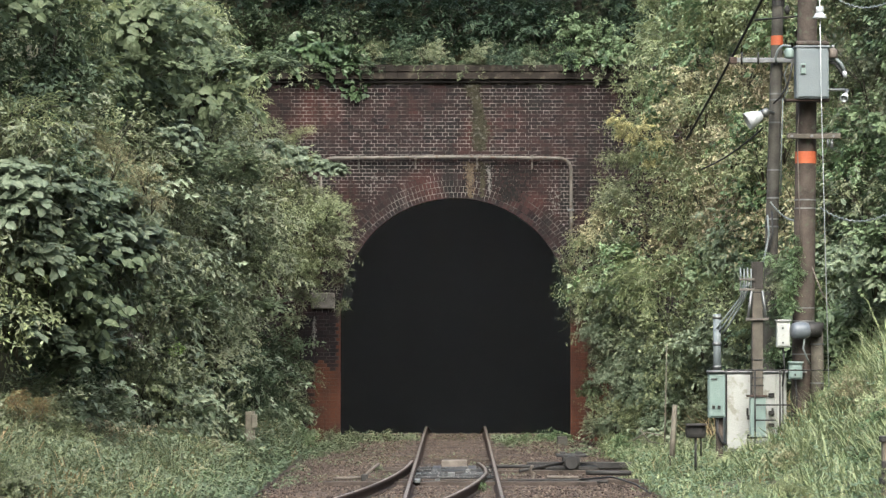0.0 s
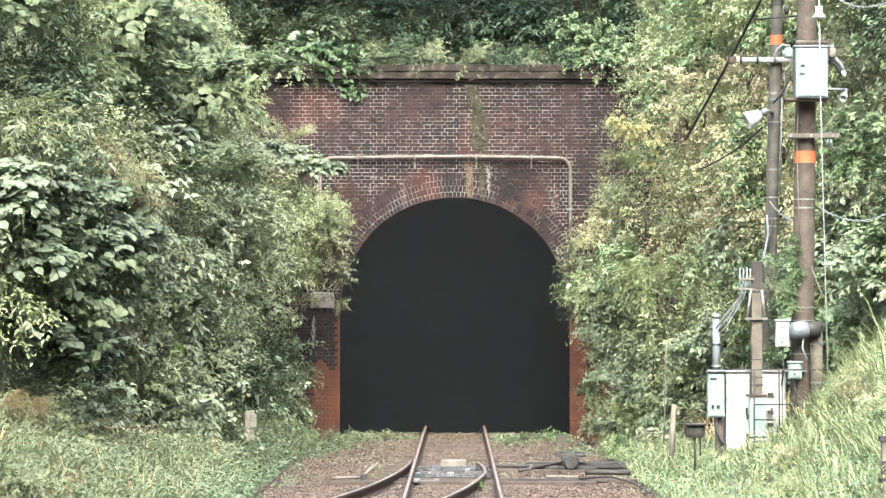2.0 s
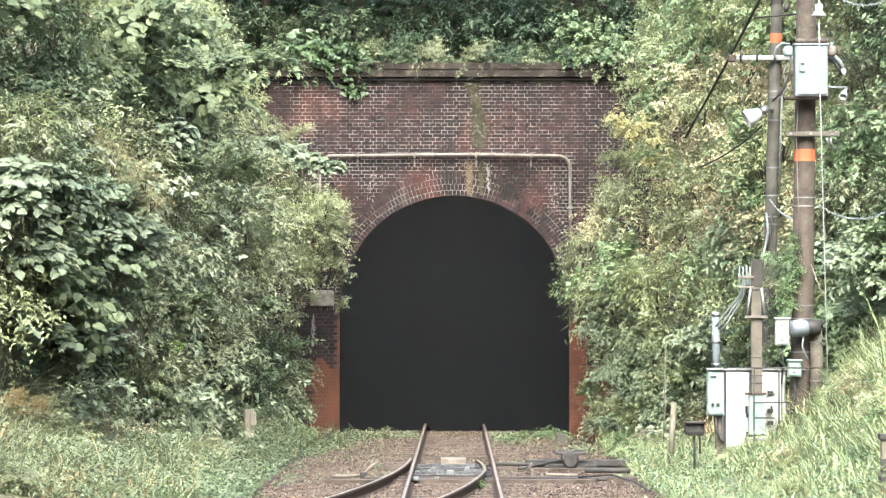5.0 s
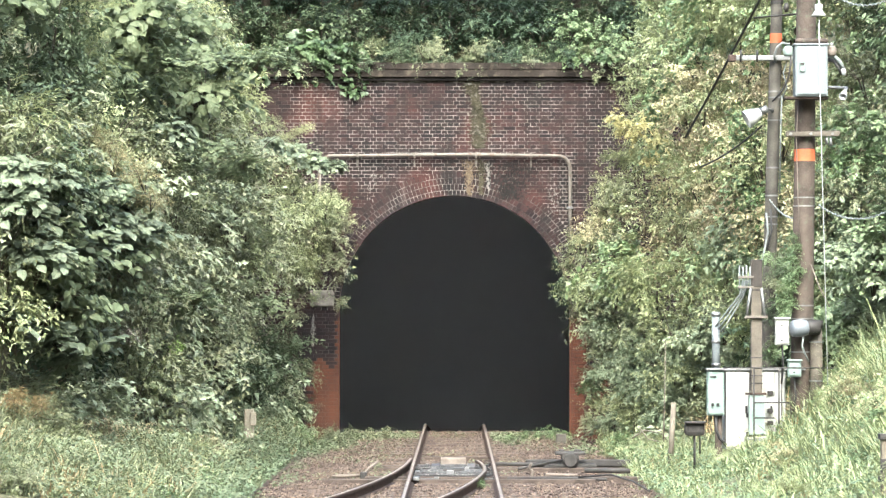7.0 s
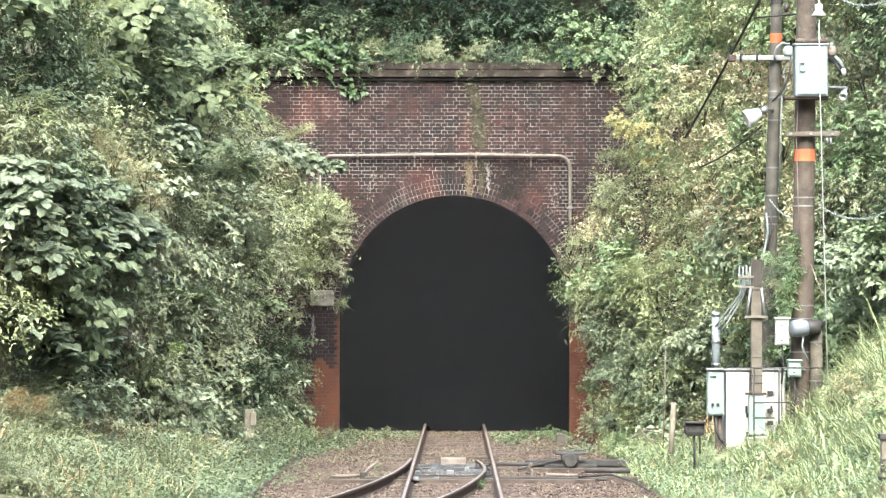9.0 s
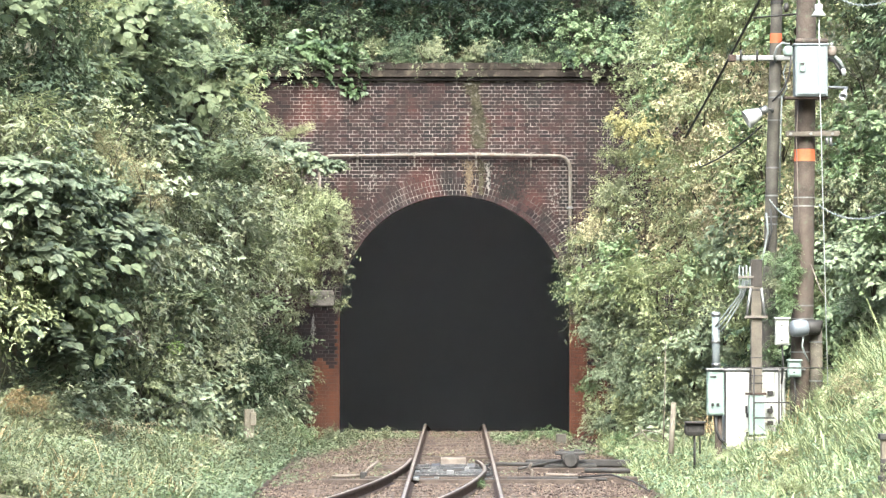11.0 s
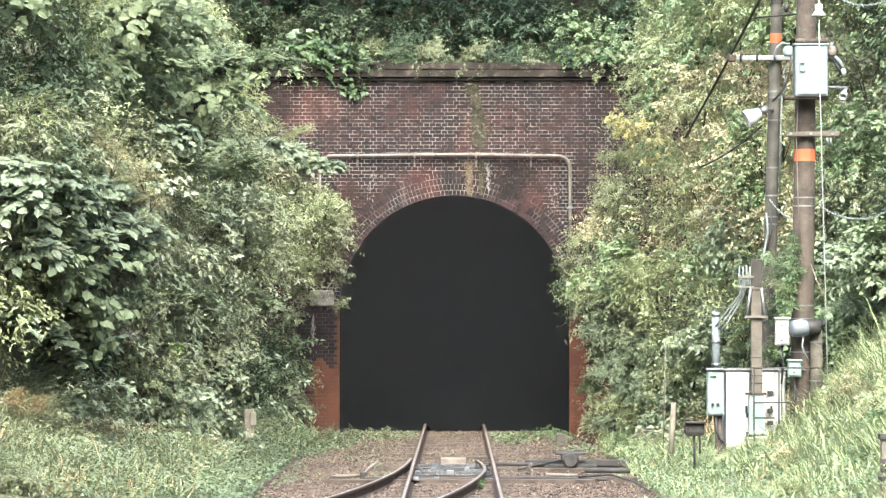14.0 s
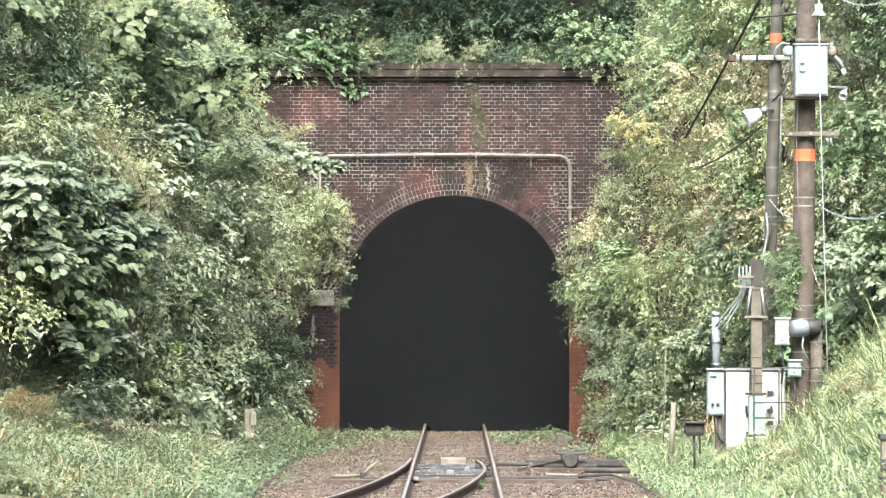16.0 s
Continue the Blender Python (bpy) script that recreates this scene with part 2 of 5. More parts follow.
def whole(name, shape, material, label, category, kind="", group=""):
    """A thing or piece of the setting that is one mesh."""
    return tagged(part(name, shape, material, None), label, category, group, kind)


def soften(bm, width, seg=2):
    if width > 0:
        bmesh.ops.bevel(bm, geom=list(bm.edges), offset=width, segments=seg, affect="EDGES", profile=0.6)
    return bm


def box(x0, x1, y0, y1, z0, z1, bevel=0.01, bm=None):
    b = bmesh.new()
    m = Matrix.Translation(((x0 + x1) / 2, (y0 + y1) / 2, (z0 + z1) / 2)) @ Matrix.Diagonal((x1 - x0, y1 - y0, z1 - z0, 1))
    bmesh.ops.create_cube(b, size=1, matrix=m)
    soften(b, bevel)
    return merge(bm, b) if bm else b


def merge(into, b):
    me = bpy.data.meshes.new("joined")
    b.to_mesh(me)
    b.free()
    into.from_mesh(me)
    bpy.data.meshes.remove(me)
    return into


def tube(points, radius, sides=10, taper=1.0, bm=None, caps=True):
    """A round bar along a line of points, thinning to taper times its radius."""
    bm = bm or bmesh.new()
    pts = [Vector(p) for p in points]
    rings, n, a = [], len(pts), None
    for i, p in enumerate(pts):
        d = (pts[min(i + 1, n - 1)] - pts[max(i - 1, 0)]).normalized()
        a = d.orthogonal().normalized() if a is None else (a - d * a.dot(d)).normalized()
        b = d.cross(a)
        r = radius[i] if isinstance(radius, (list, tuple)) else radius * (1 + (taper - 1) * i / max(1, n - 1))
        rings.append([bm.verts.new(p + r * (math.cos(2 * math.pi * k / sides) * a + math.sin(2 * math.pi * k / sides) * b)) for k in range(sides)])
    for u, v in zip(rings, rings[1:]):
        for k in range(sides):
            f = bm.faces.new((u[k], u[(k + 1) % sides], v[(k + 1) % sides], v[k]))
            f.smooth = True
    if caps:
        bm.faces.new(rings[0][::-1])
        bm.faces.new(rings[-1])
    bmesh.ops.recalc_face_normals(bm, faces=list(bm.faces))
    return bm


def hang(a, b, sag, n=14):
    """Points of a cable that sags between two ends."""
    a, b = Vector(a), Vector(b)
    return [a.lerp(b, i / n) - Vector((0, 0, sag * 4 * (i / n) * (1 - i / n))) for i in range(n + 1)]


def sweep(profile, path):
    """A closed profile (across, up) carried along points on the ground."""
    bm = bmesh.new()
    pts = [Vector(p) for p in path]
    rings = []
    for i, p in enumerate(pts):
        d = (pts[min(i + 1, len(pts) - 1)] - pts[max(i - 1, 0)])
        side = Vector((d.y, -d.x, 0)).normalized()
        rings.append([bm.verts.new(p + side * a + Vector((0, 0, u))) for a, u in profile])
    n = len(profile)
    for u, v in zip(rings, rings[1:]):
        for k in range(n):
            bm.faces.new((u[k], u[(k + 1) % n], v[(k + 1) % n], v[k]))
    bm.faces.new(rings[0])
    bm.faces.new(rings[-1][::-1])
    bmesh.ops.recalc_face_normals(bm, faces=list(bm.faces))
    return bm


def mesh_of(name, verts, faces, material, smooth=False):
    me = bpy.data.meshes.new(name)
    me.from_pydata(verts, [], faces)
    me.materials.append(material)
    if smooth:
        me.polygons.foreach_set("use_smooth", [True] * len(me.polygons))
    me.update()
    return me


# ---- the lie of the land ----
def face_left(y):
    return -2.95 - 0.128 * max(0.0, 57.0 - y) if y > 38 else -5.4 - 0.03 * (38 - y)


def face_right(y):
    return 2.75 + 0.30 * min(13.0, max(0.0, 57.0 - y)) + 0.05 * max(0.0, 44 - y)


def land(x, y):
    """Height of the ground."""
    if x < 0:
        z = 0.17 * max(0.0, -x - 2.4)
        z += 1.9 * max(0.0, face_left(y) - 0.5 - x)
    else:
        z = 0.24 * max(0.0, x - 2.4) + 0.41 * max(0.0, x - 3.9)
        z *= 1.0 - 0.8 * min(1.0, max(0.0, (y - 42.5) / 5.0))
        z += 1.9 * max(0.0, x - face_right(y) - 0.5)
    if y > 60.45:
        z = max(z, 6.45 + 0.75 * (y - 60.5))
    if z > 9:
        z = 9 + 0.35 * (z - 9)
    # unseen rise behind the camera, added to block low sky light from the tunnel
    if y < -40:
        z += min(48.0, 0.6 * (-40 - y))
    z = min(z, 60) - (0.14 if abs(x) > 2.5 else 0.32)
    if abs(x) > 2.6:
        z += 0.22 * (noise.noise((x * 0.35, y * 0.35, 0.0)))
    return z


def build_ground():
    xs = [-400, -200, -100, -60, -40, -30] + list(np.arange(-24, 24.01, 0.6)) + [30, 40, 60, 100, 200, 400]
    ys = [-600, -300, -120, -80, -40, -20, 0, 10, 20, 26] + list(np.arange(30, 60.3, 0.6)) + [60.4, 60.5] + list(np.arange(61, 76, 0.75)) + [80, 90, 110, 150, 220, 400, 800]
    verts = [(x, y, land(x, y)) for y in ys for x in xs]
    nx, faces = len(xs), []
    cut = ys.index(60.4)
    for j in range(len(ys) - 1):
        for i in range(nx - 1):
            if j == cut and abs(xs[i] + xs[i + 1]) / 2 < 2.9:
                continue
            a = j * nx + i
            faces.append((a, a + 1, a + nx + 1, a + nx))
    me = mesh_of("ground", verts, faces, SOIL)
    ob = tagged(new("ground", me), "dark leaf-littered soil of the railway cutting and hillside", "ground", kind="structure")
    return ob


build_ground()

# ---- the tunnel and its portal ----
R, SPRING, TOP, END = 2.13, 2.19, 6.48, 76.0
RO = R + 0.012
ARC = [(-RO, -0.7)] + [(-RO, SPRING * k / 4) for k in range(4)] + [(-RO * math.cos(math.pi * k / 48), SPRING + RO * math.sin(math.pi * k / 48)) for k in range(49)] + [(RO, SPRING * k / 4) for k in (3, 2, 1, 0)] + [(RO, -0.7)]


def build_portal():
    portal = thing("tunnel_portal", "dark red brick railway tunnel portal with a sooty round arch", "tunnel portal", kind="structure")
    y0, y1, w = 60.010, 60.42, 4.22
    bm = bmesh.new()

    def quad(pts):
        bm.faces.new([bm.verts.new(p) for p in pts])

    for y, flip in ((y0, False), (y1, True)):
        for (xa, za), (xb, zb) in [((-w, -0.7), (-RO, -0.7)), ((RO, -0.7), (w, -0.7))] + [(a, b) for a, b in zip(ARC, ARC[1:]) if b[0] - a[0] > 1e-6]:
            p = [(xa, y, za), (xb, y, zb), (xb, y, TOP), (xa, y, TOP)]
            quad(p[::-1] if flip else p)
    rev = [v for x, z in ARC for v in ((x, y0, z), (x, y1, z))]
    part("reveal", mesh_of("reveal", rev, [(2 * i, 2 * i + 1, 2 * i + 3, 2 * i + 2) for i in range(len(ARC) - 1)], NEWBRICK), None, portal, "red brick inner edge of the arch")
    quad([(-w, y0, TOP), (w, y0, TOP), (w, y1, TOP), (-w, y1, TOP)])
    part("backing_wall", bm, MORTAR, portal)
    # coping: a projecting slab over a thin string course
    rn = random.Random(15)
    x = -4.4
    while x < 4.4:
        wide = rn.choice((0.222, 0.222, 0.33))
        for z0, z1, front in ((6.529, 6.667, 59.875), (6.670, 6.790, 59.855)):
            d = rn.uniform(-0.004, 0.004)
            part("coping_brick", box(x + 0.0008, x + wide - 0.0008, front + d, 60.44, z0, z1 + rn.uniform(-0.012, 0.006), 0.004), CORNICE, portal)
        x += wide
    for x0, x1, top in ((-2.75, -RO - 0.003, 1.30), (RO + 0.003, 2.75, 2.10)):
        part("jamb_joints", box(x0, x1, 60.0075, 60.2, -0.65, top, 0.0), REDMORTAR, portal, "rust-stained mortar of the jamb")
    part("jamb_joints", box(-3.3, -RO - 0.003, 60.0075, 60.2, 1.303, 2.28, 0.0), JAMBMORTAR, portal, "sooty mortar of the jamb")
    part("string_course", box(-4.4, 4.4, 59.93, 60.43, 6.46, 6.526, 0.01), STRING, portal)
    for x in (-2.46, 2.46):
        part("impost_stone", box(x - 0.22, x + 0.22, 59.955, 60.2, 2.27, 2.57, 0.03), STONE, portal, "pale weathered springer stone")
    return portal


PORTAL = build_portal()


def rail_z(y):
    return -0.045 * max(0.0, y - 63.0)


def build_lining():
    """Behind the portal ring the bore is a little wider; pale surfaces bounce daylight onto an added end wall."""
    ys = [60.42, 61, 62, 64, 67, 71, END]
    verts, faces, n = [], [], len(ARC)
    for y in ys:
        k = 1 + 0.021 * (y - 60.42)
        for x, z in ARC:
            verts.append((x * k, y, SPRING + (z - SPRING) * k if z > SPRING else z + rail_z(y)))
    for j in range(len(ys) - 1):
        for i in range(n - 1):
            a = j * n + i
            faces.append((a, a + 1, a + n + 1, a + n))
        faces.append((j * n + n - 1, j * n, (j + 1) * n, (j + 1) * n + n - 1))
    tagged(new("tunnel_lining", mesh_of("tunnel_lining", verts, faces, LINING)), "tunnel lining made pale to bounce daylight onto the end wall", "tunnel", kind="structure")
    # added slab, out of sight, only there to bounce light
    floor = [(x, y, -0.14 + rail_z(y)) for y in (65.0, END) for x in (-2.9, 2.9)]
    tagged(new("floor_tunnel", mesh_of("floor_tunnel", floor, [(0, 1, 3, 2)], SLAB)), "unseen grey slab added inside the tunnel to bounce daylight", "floor", kind="structure")
    # added end wall: its pale colour gives the bore a hazy grey
    whole("wall_tunnel", box(-3.4, 3.4, END, END + 0.3, -1.6, 5.8, 0.0), HAZEWALL, "plain pale wall added in the tunnel to stand in for its grey haze", "wall", kind="structure")


build_lining()

# ---- the track ----
RAIL = [(-0.045, -0.140), (0.045, -0.140), (0.045, -0.130), (0.010, -0.115), (0.008, -0.042), (0.030, -0.034), (0.030, -0.006), (0.020, 0.0), (-0.020, 0.0), (-0.030, -0.006), (-0.030, -0.034), (-0.008, -0.042), (-0.010, -0.115), (-0.045, -0.130)]
HEAD = [(0.017, -0.012), (0.017, 0.002), (0.011, 0.004), (-0.011, 0.004), (-0.017, 0.002), (-0.017, -0.012)]
BEND, TIP = 79.0, 48.5


def straight(x, y0, y1):
    ys = sorted({y0, y1, *[y for y in (60.0, 63.0, 64.0, 70.0) if y0 < y < y1]})
    return [(x - 0.006 * max(0.0, y - 76) ** 2, y, rail_z(y)) for y in ys]


def curved(x, y0, y1, n=30, tip=None):
    """Towards the camera the branch line swings to the side of negative x."""
    out = []
    for i in range(n + 1):
        y = y0 + (y1 - y0) * i / n
        d = (tip or TIP) - y
        side = d * d / (2 * BEND) if d < 34 else 34 * 34 / (2 * BEND) + (d - 34) * 34 / BEND
        out.append((x - side, y, 0.0))
    return out


def rail(name, path, label):
    r = thing(name, label, "rail", "rails of the track")
    part("rail_body", sweep(RAIL, path), RUST, r)
    part("rail_head", sweep(HEAD, path), SHINE, r, "worn bright running surface")
    return r


G2 = 0.566
rail("stock_rail", straight(-G2, -60, END - 0.02), "rusty steel stock rail with a worn bright head")
rail("stock_rail", straight(G2, -60, END - 0.02), "rusty steel stock rail with a worn bright head")
rail("switch_rail", curved(-G2 - 0.055, 47.6, 0, 40), "curved rusty rail of the branch line")
rail("switch_rail", [(0.345, 46.9, 0.0), (0.40, 46.0, 0.0), (0.428, 45.1, 0.0), (0.430, 44.4, 0.0)] + curved(G2 - 0.06, 43.8, 0, 40, 47.3), "curved rusty inner switch rail of the points")


def sleeper(m, half=1.05):
    b = box(-half, half, -0.1, 0.1, -0.30, -0.135, 0.012)
    ob = whole("sleeper", b, SLEEPER, "weathered dark wooden sleeper sunk in brown ballast", "sleeper", group="sleepers under the track")
    ob.matrix_basis = m
    return ob


rs = random.Random(4)
first = sleeper(pose(0, 30, 0))
for k in range(1, 46):
    y = 30 + 0.64 * k + rs.uniform(-0.02, 0.02)
    copy_thing(first, pose(rs.uniform(-0.04, 0.04), y, rs.uniform(-0.012, 0.004) + rail_z(y), 0, 0, rs.uniform(-0.8, 0.8)))

# ballast: a low bed and loose stones on it
bed = bmesh.new()
ys = [-60, -20, 0, 20] + list(np.arange(28, 61, 0.8)) + [61, 62, 63, 64, 67, END - 0.02]
grid = []
xs = [-2.9, -2.5, -1.9, -1.2, -0.7, -0.3, 0.3, 0.7, 1.2, 1.7, 2.4, 3.0]
for y in ys:
    row = []
    for x in xs:
        edge = min(1.0, (2.95 - abs(x)) / 0.9) if y < 60.4 else 1.0
        z = -0.24 + 0.085 * max(0.0, edge) + 0.02 * noise.noise((x * 1.7, y * 1.1, 3.0)) + rail_z(y)
        wide = 1.0 if y < 58 else 0.72
        row.append(bed.verts.new((x * wide - 0.006 * max(0.0, y - 76) ** 2, y, z)))
    grid.append(row)
for a, b in zip(grid, grid[1:]):
    for i in range(len(xs) - 1):
        bed.faces.new((a[i], a[i + 1], b[i + 1], b[i]))
whole("ballast_bed", bed, BALLAST, "brown ballast bed of the railway track", "ballast", kind="structure")


def stones(n, seed):
    rn = np.random.default_rng(seed)
    base = np.array([(1, 0, 0), (-1, 0, 0), (0, 1, 0), (0, -1, 0), (0, 0, 1), (0, 0, -1)], float)
    tri = np.array([(0, 2, 4), (2, 1, 4), (1, 3, 4), (3, 0, 4), (2, 0, 5), (1, 2, 5), (3, 1, 5), (0, 3, 5)])
    x, y = rn.uniform(-2.5, 2.7, n), rn.uniform(33, 63.0, n)
    keep = (np.abs(np.abs(x) - G2) > 0.08) & (np.abs(x) < np.where(y > 59.8, 2.0, 2.3 + 0.5 * rn.random(n)))
    x, y = x[keep], y[keep]
    n = len(x)
    size = 0.009 + 0.026 * rn.random((n, 1, 1)) ** 2
    v = base[None] * rn.uniform(0.55, 1.25, (n, 6, 3)) * size
    a = rn.uniform(0, 6.28, n)
    c, s = np.cos(a)[:, None], np.sin(a)[:, None]
    v = np.stack([v[..., 0] * c - v[..., 1] * s, v[..., 0] * s + v[..., 1] * c, v[..., 2] * 0.8 + 0.2 * v[..., 0]], -1)
    z = -0.155 + rn.uniform(-0.012, 0.02, n) - 0.07 * np.clip((np.abs(x) - 2.0) / 0.9, 0, 1)
    v += np.stack([x, y, z], -1)[:, None]
    f = (tri[None] + 6 * np.arange(n)[:, None, None]).reshape(-1, 3)
    return v.reshape(-1, 3).tolist(), f.tolist()


def stone_material():
    g = Graph("ballast_stone", 0.9)
    geo = g.node("ShaderNodeNewGeometry")
    c = g.ramp(geo.outputs["Random Per Island"], [(0.0, (0.022, 0.015, 0.012)), (0.4, (0.049, 0.034, 0.027)), (0.8, (0.077, 0.055, 0.043)), (1.0, (0.122, 0.096, 0.078))])
    c = g.mix(0.6, c, g.ramp(g.noise(0.8), [(0.3, (0.5, 0.5, 0.45)), (0.7, (1, 1, 1))]), "MULTIPLY")
    g.colour(c)
    return g.mat


v, f = stones(62000, 5)
tagged(new("ballast_stones", mesh_of("ballast_stones", v, f, stone_material())), "loose brown and grey ballast stones on the trackbed", "gravel", kind="stuff")


# ---- plants ----
def place_leaves(pos, along, up, length, width, shape):
    """Leaf blades from arrays: foot, direction, upper side and size. Gives vertices and faces."""
    along = along / np.linalg.norm(along, axis=1, keepdims=True)
    side = np.cross(along, up)
    side /= np.linalg.norm(side, axis=1, keepdims=True) + 1e-9
    nrm = np.cross(side, along)
    if shape == "round":
        t = np.array([(0, 0, 0), (0.22, 0.42, 0.06), (0.6, 0.42, 0.05), (1, 0, -0.12), (0.6, -0.42, 0.05), (0.22, -0.42, 0.06), (0.4, 0, -0.03)])
        faces = np.array([(0, 6, 1, 1), (1, 6, 2, 2), (2, 6, 3, 3), (3, 6, 4, 4), (4, 6, 5, 5), (5, 6, 0, 0)])[:, :3]
    elif shape == "blade":
        t = np.array([(0, 0.5, 0), (0, -0.5, 0), (0.5, 0.42, 0.02), (0.5, -0.42, 0.02), (1.0, 0, -0.22)])
        faces = None
    else:
        t = np.array([(0, 0, 0), (0.42, 0.5, 0.10), (1, 0, -0.10), (0.42, -0.5, 0.10), (0.45, 0, 0.0)])
        faces = np.array([(0, 4, 1), (1, 4, 2), (2, 4, 3), (3, 4, 0)])
    n, k = len(pos), len(t)
    v = pos[:, None] + t[None, :, :1] * along[:, None] * length[:, None, None] + t[None, :, 1:2] * side[:, None] * width[:, None, None] + t[None, :, 2:] * nrm[:, None] * length[:, None, None]
    off = k * np.arange(n)
    if faces is None:
        a = (np.array([(0, 1, 3, 2)])[None] + off[:, None, None]).reshape(-1, 4).tolist()
        b = (np.array([(2, 3, 4)])[None] + off[:, None, None]).reshape(-1, 3).tolist()
        return v.reshape(-1, 3), a + b
    return v.reshape(-1, 3), (faces[None] + off[:, None, None]).reshape(-1, 3).tolist()


def unit(a):
    return a / (np.linalg.norm(a, axis=-1, keepdims=True) + 1e-9)


def foliage(seed, twigs, leaves, size, width, shape, reach=0.8, droop=0.35, flat=0.75, spread=1.0, tidy=1.0, open_to=0.0):
    """A crown of about one metre across: twigs that leave the middle, arch over and carry leaves."""
    rn = np.random.default_rng(seed)
    d = unit(rn.normal(size=(twigs, 3)) * np.array([1, 1, flat]) + np.array([0, 0, 0.25]))
    root = rn.normal(size=(twigs, 3)) * 0.22 * np.array([1, 1, 0.8])
    long = reach * rn.uniform(0.45, 1.15, twigs)
    s = np.sort(rn.uniform(0.25, 1.0, (twigs, leaves)), axis=1)
    p = root[:, None] + d[:, None] * (s * long[:, None])[..., None]
    p[..., 2] -= droop * (s * long[:, None]) ** 2
    p += rn.normal(size=p.shape) * 0.035 * spread
    tang = d[:, None] + np.zeros_like(p)
    tang[..., 2] -= 2 * droop * s * long[:, None]
    out = unit(np.cross(tang, [0, 0, 1.0])) * np.where(np.arange(leaves) % 2, 1, -1)[None, :, None]
    along = unit(tang) * 0.6 + out * rn.uniform(0.3, 1.1, (twigs, leaves, 1)) + rn.normal(size=p.shape) * 0.3 * tidy + np.array([0, 0, -0.28])
    up = np.array([0, 0, 1.0]) + d[:, None] * 0.5 * (1.6 - 0.6 * tidy) + rn.normal(size=p.shape) * 0.38 * tidy + np.array([0, -open_to, 0])
    n = twigs * leaves
    ln = size * rn.uniform(0.55, 1.25, n)
    return place_leaves(p.reshape(-1, 3), along.reshape(-1, 3), up.reshape(-1, 3), ln, ln * width, shape)


def twigwork(seed, n=9):
    rn = random.Random(seed)
    bm = bmesh.new()
    for _ in range(n):
        a = rn.uniform(0, 6.28)
        e = Vector((math.cos(a) * 0.55, math.sin(a) * 0.55, rn.uniform(-0.1, 0.5)))
        tube([(0, 0, -0.55), (e.x * 0.25, e.y * 0.25, -0.1), tuple(e * 0.7), tuple(e)], 0.010, 5, 0.3, bm)
    return bm


SPECIES = {
    "mid": (LEAF_MID, dict(twigs=64, leaves=20, size=0.105, width=0.46, shape="plain", open_to=0.35), "shrub", "dense green shrub with small drooping oval leaves on the bank"),
    "dark": (LEAF_DARK, dict(twigs=60, leaves=20, size=0.11, width=0.48, shape="plain"), "evergreen shrub", "dark green evergreen shrub growing on the cutting slope"),
    "broad": (LEAF_BROAD, dict(twigs=54, leaves=13, size=0.155, width=0.85, shape="round", flat=0.6, droop=0.3, open_to=0.5), "broadleaf shrub", "broad-leaved shrub with large grey-green heart-shaped leaves"),
    "light": (LEAF_LIGHT, dict(twigs=66, leaves=20, size=0.095, width=0.42, shape="plain", droop=0.15), "bush", "yellowish green bush with fine light leaves"),
    "bamboo": (LEAF_LIGHT, dict(twigs=56, leaves=20, size=0.17, width=0.15, shape="plain", droop=0.5), "bamboo grass", "dwarf bamboo with narrow light green leaves"),
    "dry": (LEAF_DRY, dict(twigs=70, leaves=20, size=0.085, width=0.45, shape="plain", droop=0.6), "climbing plant", "half-withered brownish climbing plant on the slope"),
    "vine": (LEAF_VINE, dict(twigs=64, leaves=19, size=0.09, width=0.80, shape="round", droop=0.55), "climbing plant", "bright green climbing vine with rounded leaves"),
}
SPECIES["pale"] = (LEAF_PALE, dict(twigs=60, leaves=17, size=0.14, width=0.50, shape="plain", droop=0.35, open_to=0.4), "shrub", "pale grey-green leafy shrub beside the tunnel mouth")
SPECIES["plume"] = (LEAF_PLUME, dict(twigs=60, leaves=16, size=0.12, width=0.30, shape="plain", droop=0.9), "shrub", "faded pinkish brown seed plume among the green shrubs")
SPECIES["sprig"] = (LEAF_SPRIG, dict(twigs=20, leaves=9, size=0.34, width=0.50, shape="plain", droop=0.4, open_to=0.6), "shrub", "bright yellow-green young sprig among the darker leaves")
SPECIES["fern"] = (LEAF_FERN, dict(twigs=44, leaves=14, size=0.26, width=0.13, shape="plain", droop=0.7), "fern", "rusty orange-brown dying fern on the bank")
SPECIES["yellow"] = (LEAF_YELLOW, dict(twigs=44, leaves=14, size=0.17, width=0.55, shape="plain", droop=0.4, open_to=0.5), "climbing plant", "yellowing autumn leaves of a climber")
SPECIES["lush"] = (LEAF_LUSH, dict(twigs=66, leaves=17, size=0.108, width=0.78, shape="round", flat=0.6, droop=0.45, open_to=0.5), "climbing plant", "lush green climber with large rounded leaves")
SPECIES["withered"] = (LEAF_BROWN, dict(twigs=80, leaves=20, size=0.07, width=0.30, shape="plain", droop=0.8), "climbing plant", "olive-brown withering climber over the shrubs")
SPECIES["ivy"] = (LEAF_IVY, dict(twigs=30, leaves=9, size=0.30, width=0.85, shape="round", flat=0.6, droop=0.6, open_to=0.6), "climbing plant", "large-leaved green climber spilling over the coping")
SPECIES["deep"] = (LEAF_SHADED, dict(twigs=60, leaves=17, size=0.15, width=0.40, shape="plain", droop=0.45), "evergreen shrub", "deep green long-leaved shrub, leaf colour darkened to stand in for shade")
SPECIES["kudzu"] = (LEAF_KUDZU, dict(twigs=34, leaves=9, size=0.34, width=0.70, shape="round", flat=0.45, droop=0.55, spread=1.8, tidy=0.5, open_to=0.7), "broadleaf shrub", "layered branches of large pale grey-green leaves")
MODELS = {}


